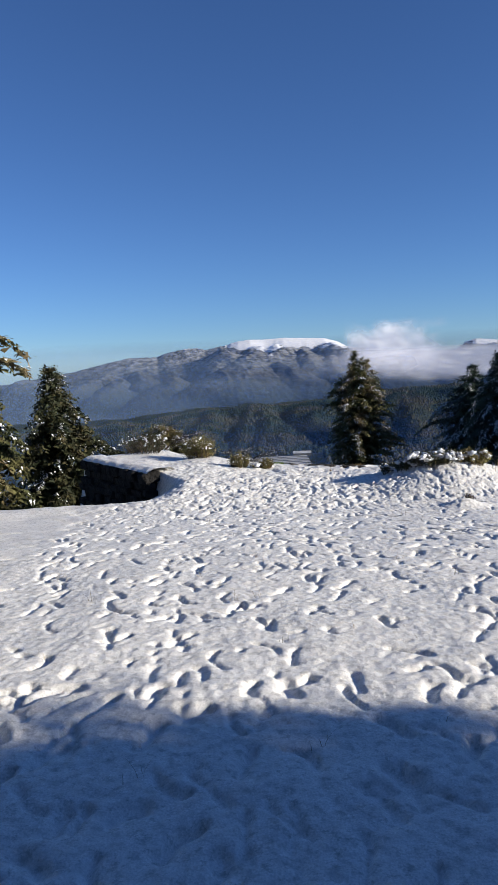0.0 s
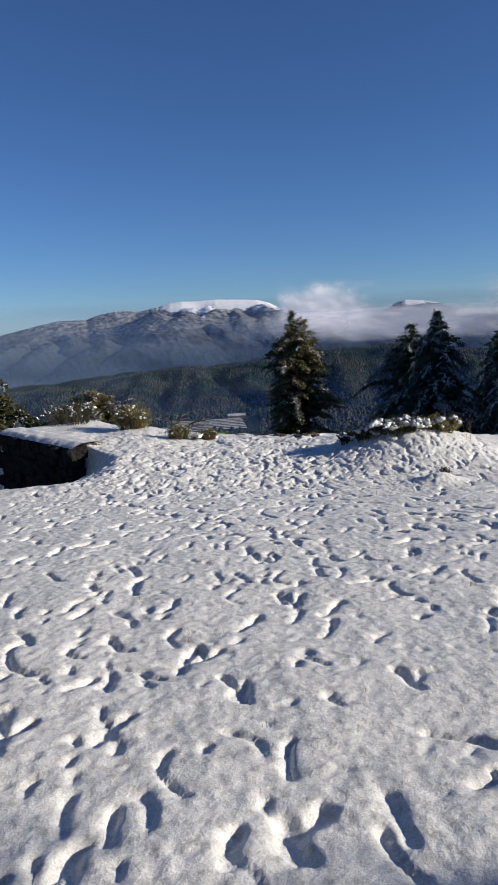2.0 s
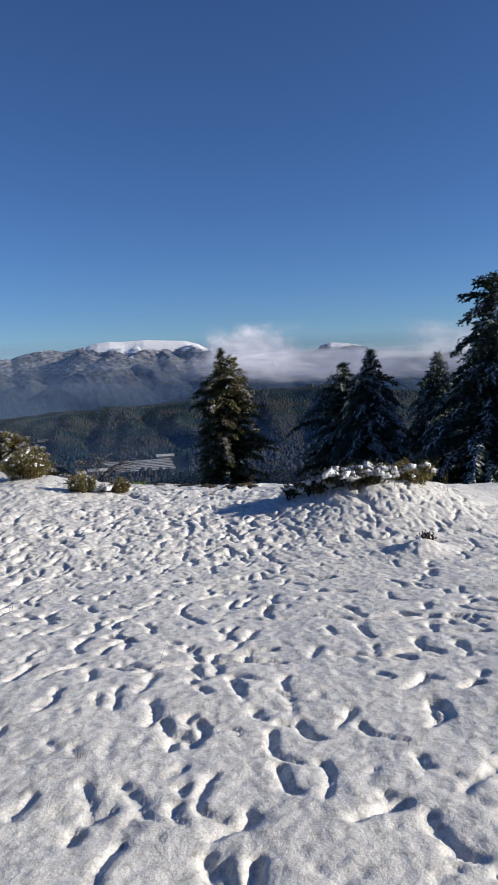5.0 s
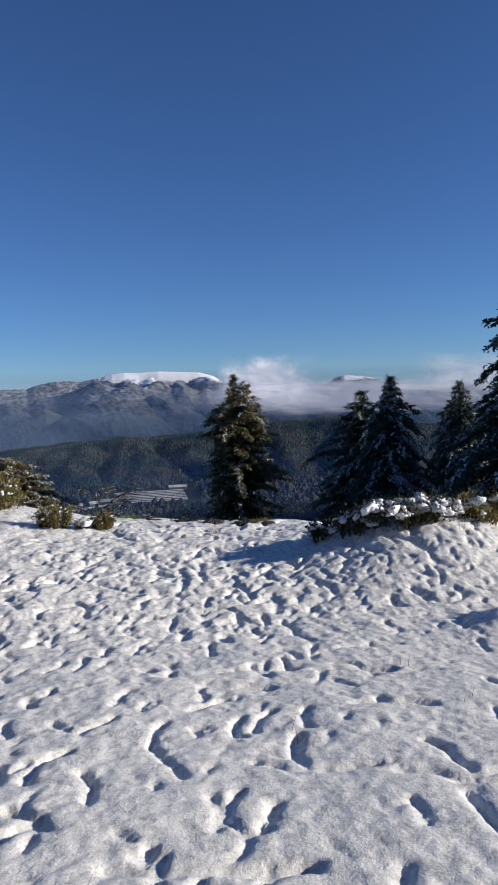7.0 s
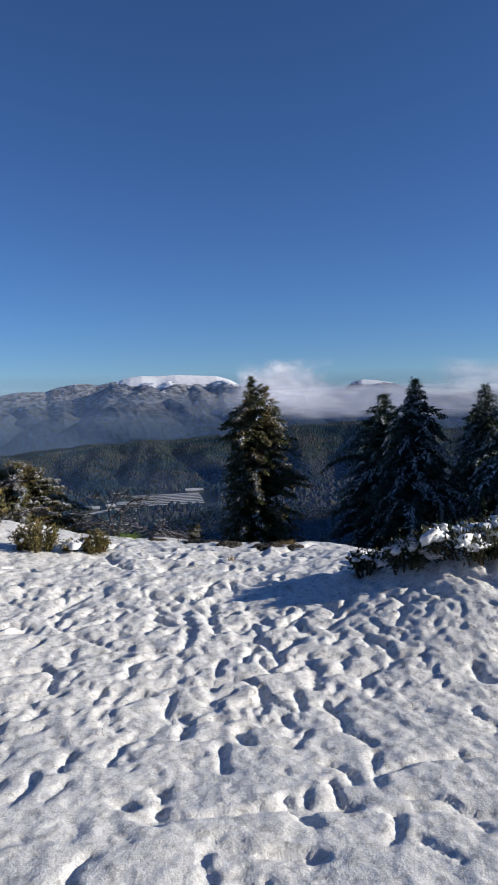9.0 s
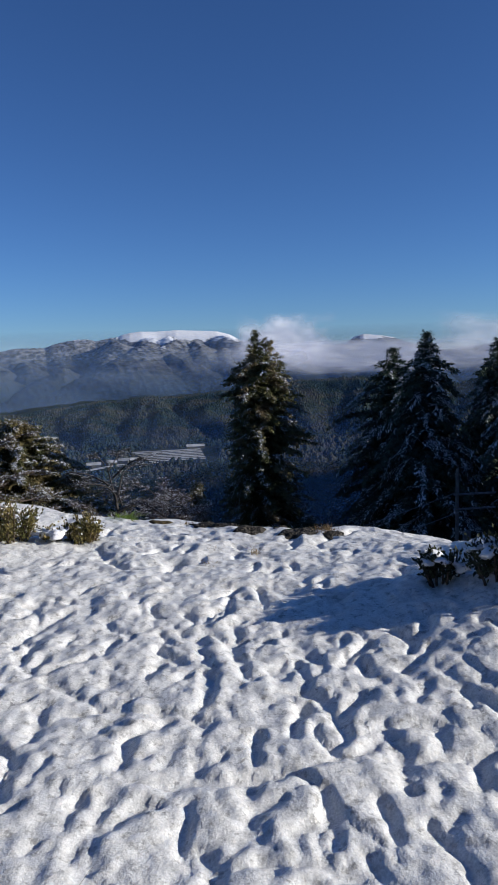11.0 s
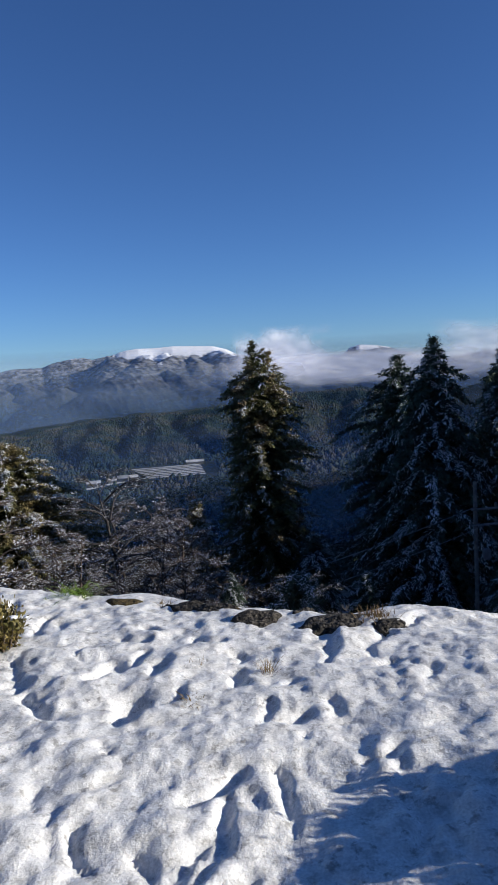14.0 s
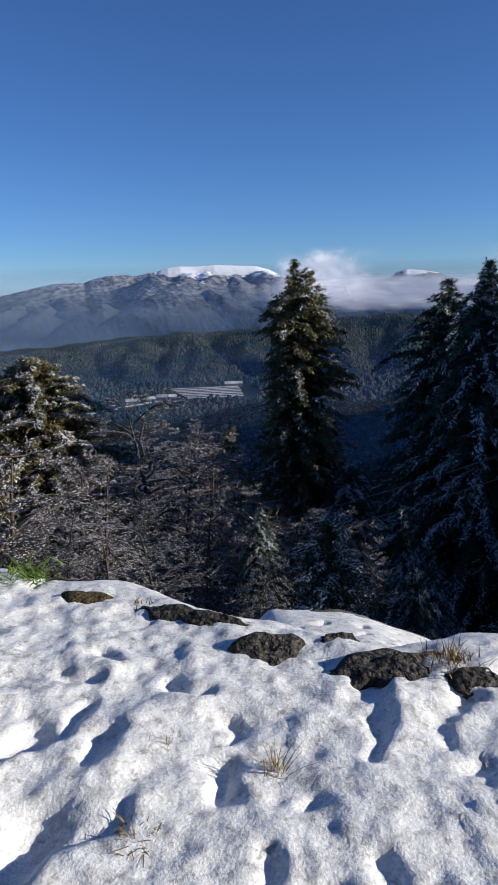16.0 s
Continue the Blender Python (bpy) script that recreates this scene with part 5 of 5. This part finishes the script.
def grass(name, where, count, high, spread_, label, mat, seed, width=0.004, bend=0.5):
    """A tuft of thin bent blades."""
    g = np.random.default_rng(seed)
    o = np.stack([g.normal(0, spread_, count), g.normal(0, spread_, count), np.zeros(count)], -1)
    d = np.stack([g.normal(0, bend, count), g.normal(0, bend, count), np.ones(count)], -1)
    h = high * g.uniform(0.45, 1.1, count)
    side = np.stack([-d[:, 1], d[:, 0], np.zeros(count)], -1)
    side /= np.linalg.norm(side, axis=1)[:, None] + 1e-9
    rows = []
    for s in (0.0, 0.4, 0.75, 1.0):
        p = o + np.concatenate([d[:, :2] * (h * s * s)[:, None], (h * (s - 0.25 * s * s * bend))[:, None]], 1)
        w = side * width * (1 - 0.85 * s)
        rows += [p - w, p + w]
    v = np.stack(rows, 1).reshape(-1, 3)
    q = np.array([(0, 1, 3, 2), (2, 3, 5, 4), (4, 5, 7, 6)])
    fc = ((np.arange(count) * 8)[:, None, None] + q[None]).reshape(-1, 4)
    ob = new(name, mesh_of(name, v, fc, mat))
    ob.location = where
    return tagged(ob, label, "grass", kind="stuff")


def rock(where, size, label, seed, turn=0, mat=ROCK):
    root = thing("rock", where, label, "rock", "rocks at the brink", turn=turn)
    bm_part("boulder", blob(0.5, seed, (size[0] * 1.1, size[1] * 1.05, size[2] * 0.82), 0.32, 4, 1.7), mat, root)
    return root


rock(on_ground(1.42, 12.52, 0.05), (0.30, 0.23, 0.17), "dark mossy rock bare of snow at the brink", 9)
rock(on_ground(1.77, 12.34, 0.05), (0.34, 0.21, 0.19), "dark flat rock bare of snow at the brink", 8, 8)
rock(on_ground(1.655, 12.54, 0.03), (0.12, 0.08, 0.10), "small dark rock bare of snow", 3)
rock(on_ground(1.15, 12.84, 0.03), (0.26, 0.13, 0.12), "low grey rock with yellow moss at the brink", 4, -35)
rock(on_ground(1.29, 12.74, 0.03), (0.28, 0.13, 0.13), "low grey rock with yellow moss at the brink", 12, -38)
rock(on_ground(1.37, 12.69, 0.02), (0.10, 0.06, 0.06), "cushion of brown moss beside a rock", 13, -38, mat=MOSS)
rock(on_ground(0.82, 13.02, 0.03), (0.22, 0.14, 0.11), "brown mossy earth bank bare of snow", 5, -8, mat=MOSS)
rock(on_ground(1.96, 12.25, 0.04), (0.16, 0.12, 0.10), "low dark rock among dry grass", 6)
grass("grass_tuft", on_ground(0.58, 13.28), 150, 0.07, 0.055, "fresh green grass tuft at the brink of snow", GREEN_GRASS, 1, 0.007, 1.0)
grass("grass_tuft", on_ground(1.935, 12.33), 190, 0.06, 0.035, "dry brown grass tuft beside a rock", DRY_GRASS, 2, 0.003, 0.5)
grass("grass_tuft", on_ground(1.03, 12.95), 40, 0.05, 0.025, "dry reddish grass tuft at the brink", DRY_GRASS, 3, 0.003, 0.5)
grass("grass_tuft", on_ground(1.384, 11.965), 44, 0.075, 0.014, "dry straw tuft poking through snow", DRY_GRASS, 4, 0.002, 0.5)
grass("grass_tuft", on_ground(1.082, 11.79), 120, 0.035, 0.022, "dry brown tuft poking through snow", DRY_GRASS, 5, 0.004, 0.9)
grass("grass_tuft", on_ground(1.134, 12.08), 12, 0.06, 0.015, "dry straw tuft poking through snow", DRY_GRASS, 6, 0.0015, 0.5)
for k, (x, y, hh) in enumerate([(3.35, 10.4, 0.5), (3.6, 10.35, 0.4), (3.75, 10.5, 0.45), (2.7, 10.4, 0.3), (3.1, 10.3, 0.3)]):
    grass("dry_stalk", on_ground(x, y), 5, hh, 0.05, "tall dry straw stalks beside a snowy shrub", DRY_GRASS, 20 + k, 0.0018, 0.15)
g = np.random.default_rng(33)
for k in range(46):
    x, y = g.uniform(-1.5, 3.6), g.uniform(2.2, 10.2)
    grass("grass_sprig", on_ground(x, y, 0.01), int(g.integers(2, 6)), g.uniform(0.06, 0.14), 0.02, "thin dry grass sprig standing out of snow", DRY_GRASS, 100 + k, 0.0012, 0.45)


# utility pole on the slope and its cables
px, py = 11.15, 30.0
pz = ground_z(px, py) - 0.2
pole = thing("utility_pole", (px, py, pz), "weathered grey utility pole among dark trees", "pole")
hgt = -3.15 - pz
v, fc = tubes([([(0, 0, 0), (0, 0, hgt * 0.5), (0, 0, hgt)], [0.085, 0.07, 0.06])], 12)
part("shaft", mesh_of("shaft", v, fc, POLE, True), pole)
for k, dz in enumerate((0.85, 1.35)):
    bm = bmesh.new()
    bmesh.ops.create_cube(bm, size=1.0, matrix=Matrix.Translation((0.55, -0.15, hgt - dz)) @ Matrix.Diagonal((1.5, 0.06, 0.06, 1)))
    bmesh.ops.bevel(bm, geom=list(bm.edges), offset=0.01, segments=1, affect="EDGES")
    arm = bm_part("crossarm", bm, METAL, pole, shade=False)
    for x in (-0.1, 0.6, 1.2):
        v, fc = tubes([([(x, -0.15, hgt - dz + 0.04), (x, -0.15, hgt - dz + 0.1), (x, -0.15, hgt - dz + 0.18)], [0.03, 0.05, 0.03])], 8)
        part("insulator", mesh_of("insulator", v, fc, POLE, True), arm)
bm = bmesh.new()
bmesh.ops.create_cube(bm, size=1.0, matrix=Matrix.Translation((0.3, -0.1, hgt - 2.3)) @ Matrix.Diagonal((0.22, 0.2, 0.35, 1)))
bmesh.ops.bevel(bm, geom=list(bm.edges), offset=0.03, segments=2, affect="EDGES")
bm_part("transformer_box", bm, METAL, pole, shade=False)


def cable(a, b, sag, label):
    t = np.linspace(0, 1, 24)
    pts = np.array(a) * (1 - t)[:, None] + np.array(b) * t[:, None]
    pts[:, 2] -= 4 * sag * t * (1 - t)
    v, fc = tubes([(pts, np.full(24, 0.012))], 5)
    return tagged(new("cable", mesh_of("cable", v, fc, CABLE, True)), label, "cable")


cable((px, py - 0.15, -3.9), (-9, 34, -8.2), 0.9, "thin grey overhead cable hung from the pole")
cable((px, py - 0.15, -4.6), (-9, 34, -9.0), 0.9, "thin grey overhead cable hung from the pole")
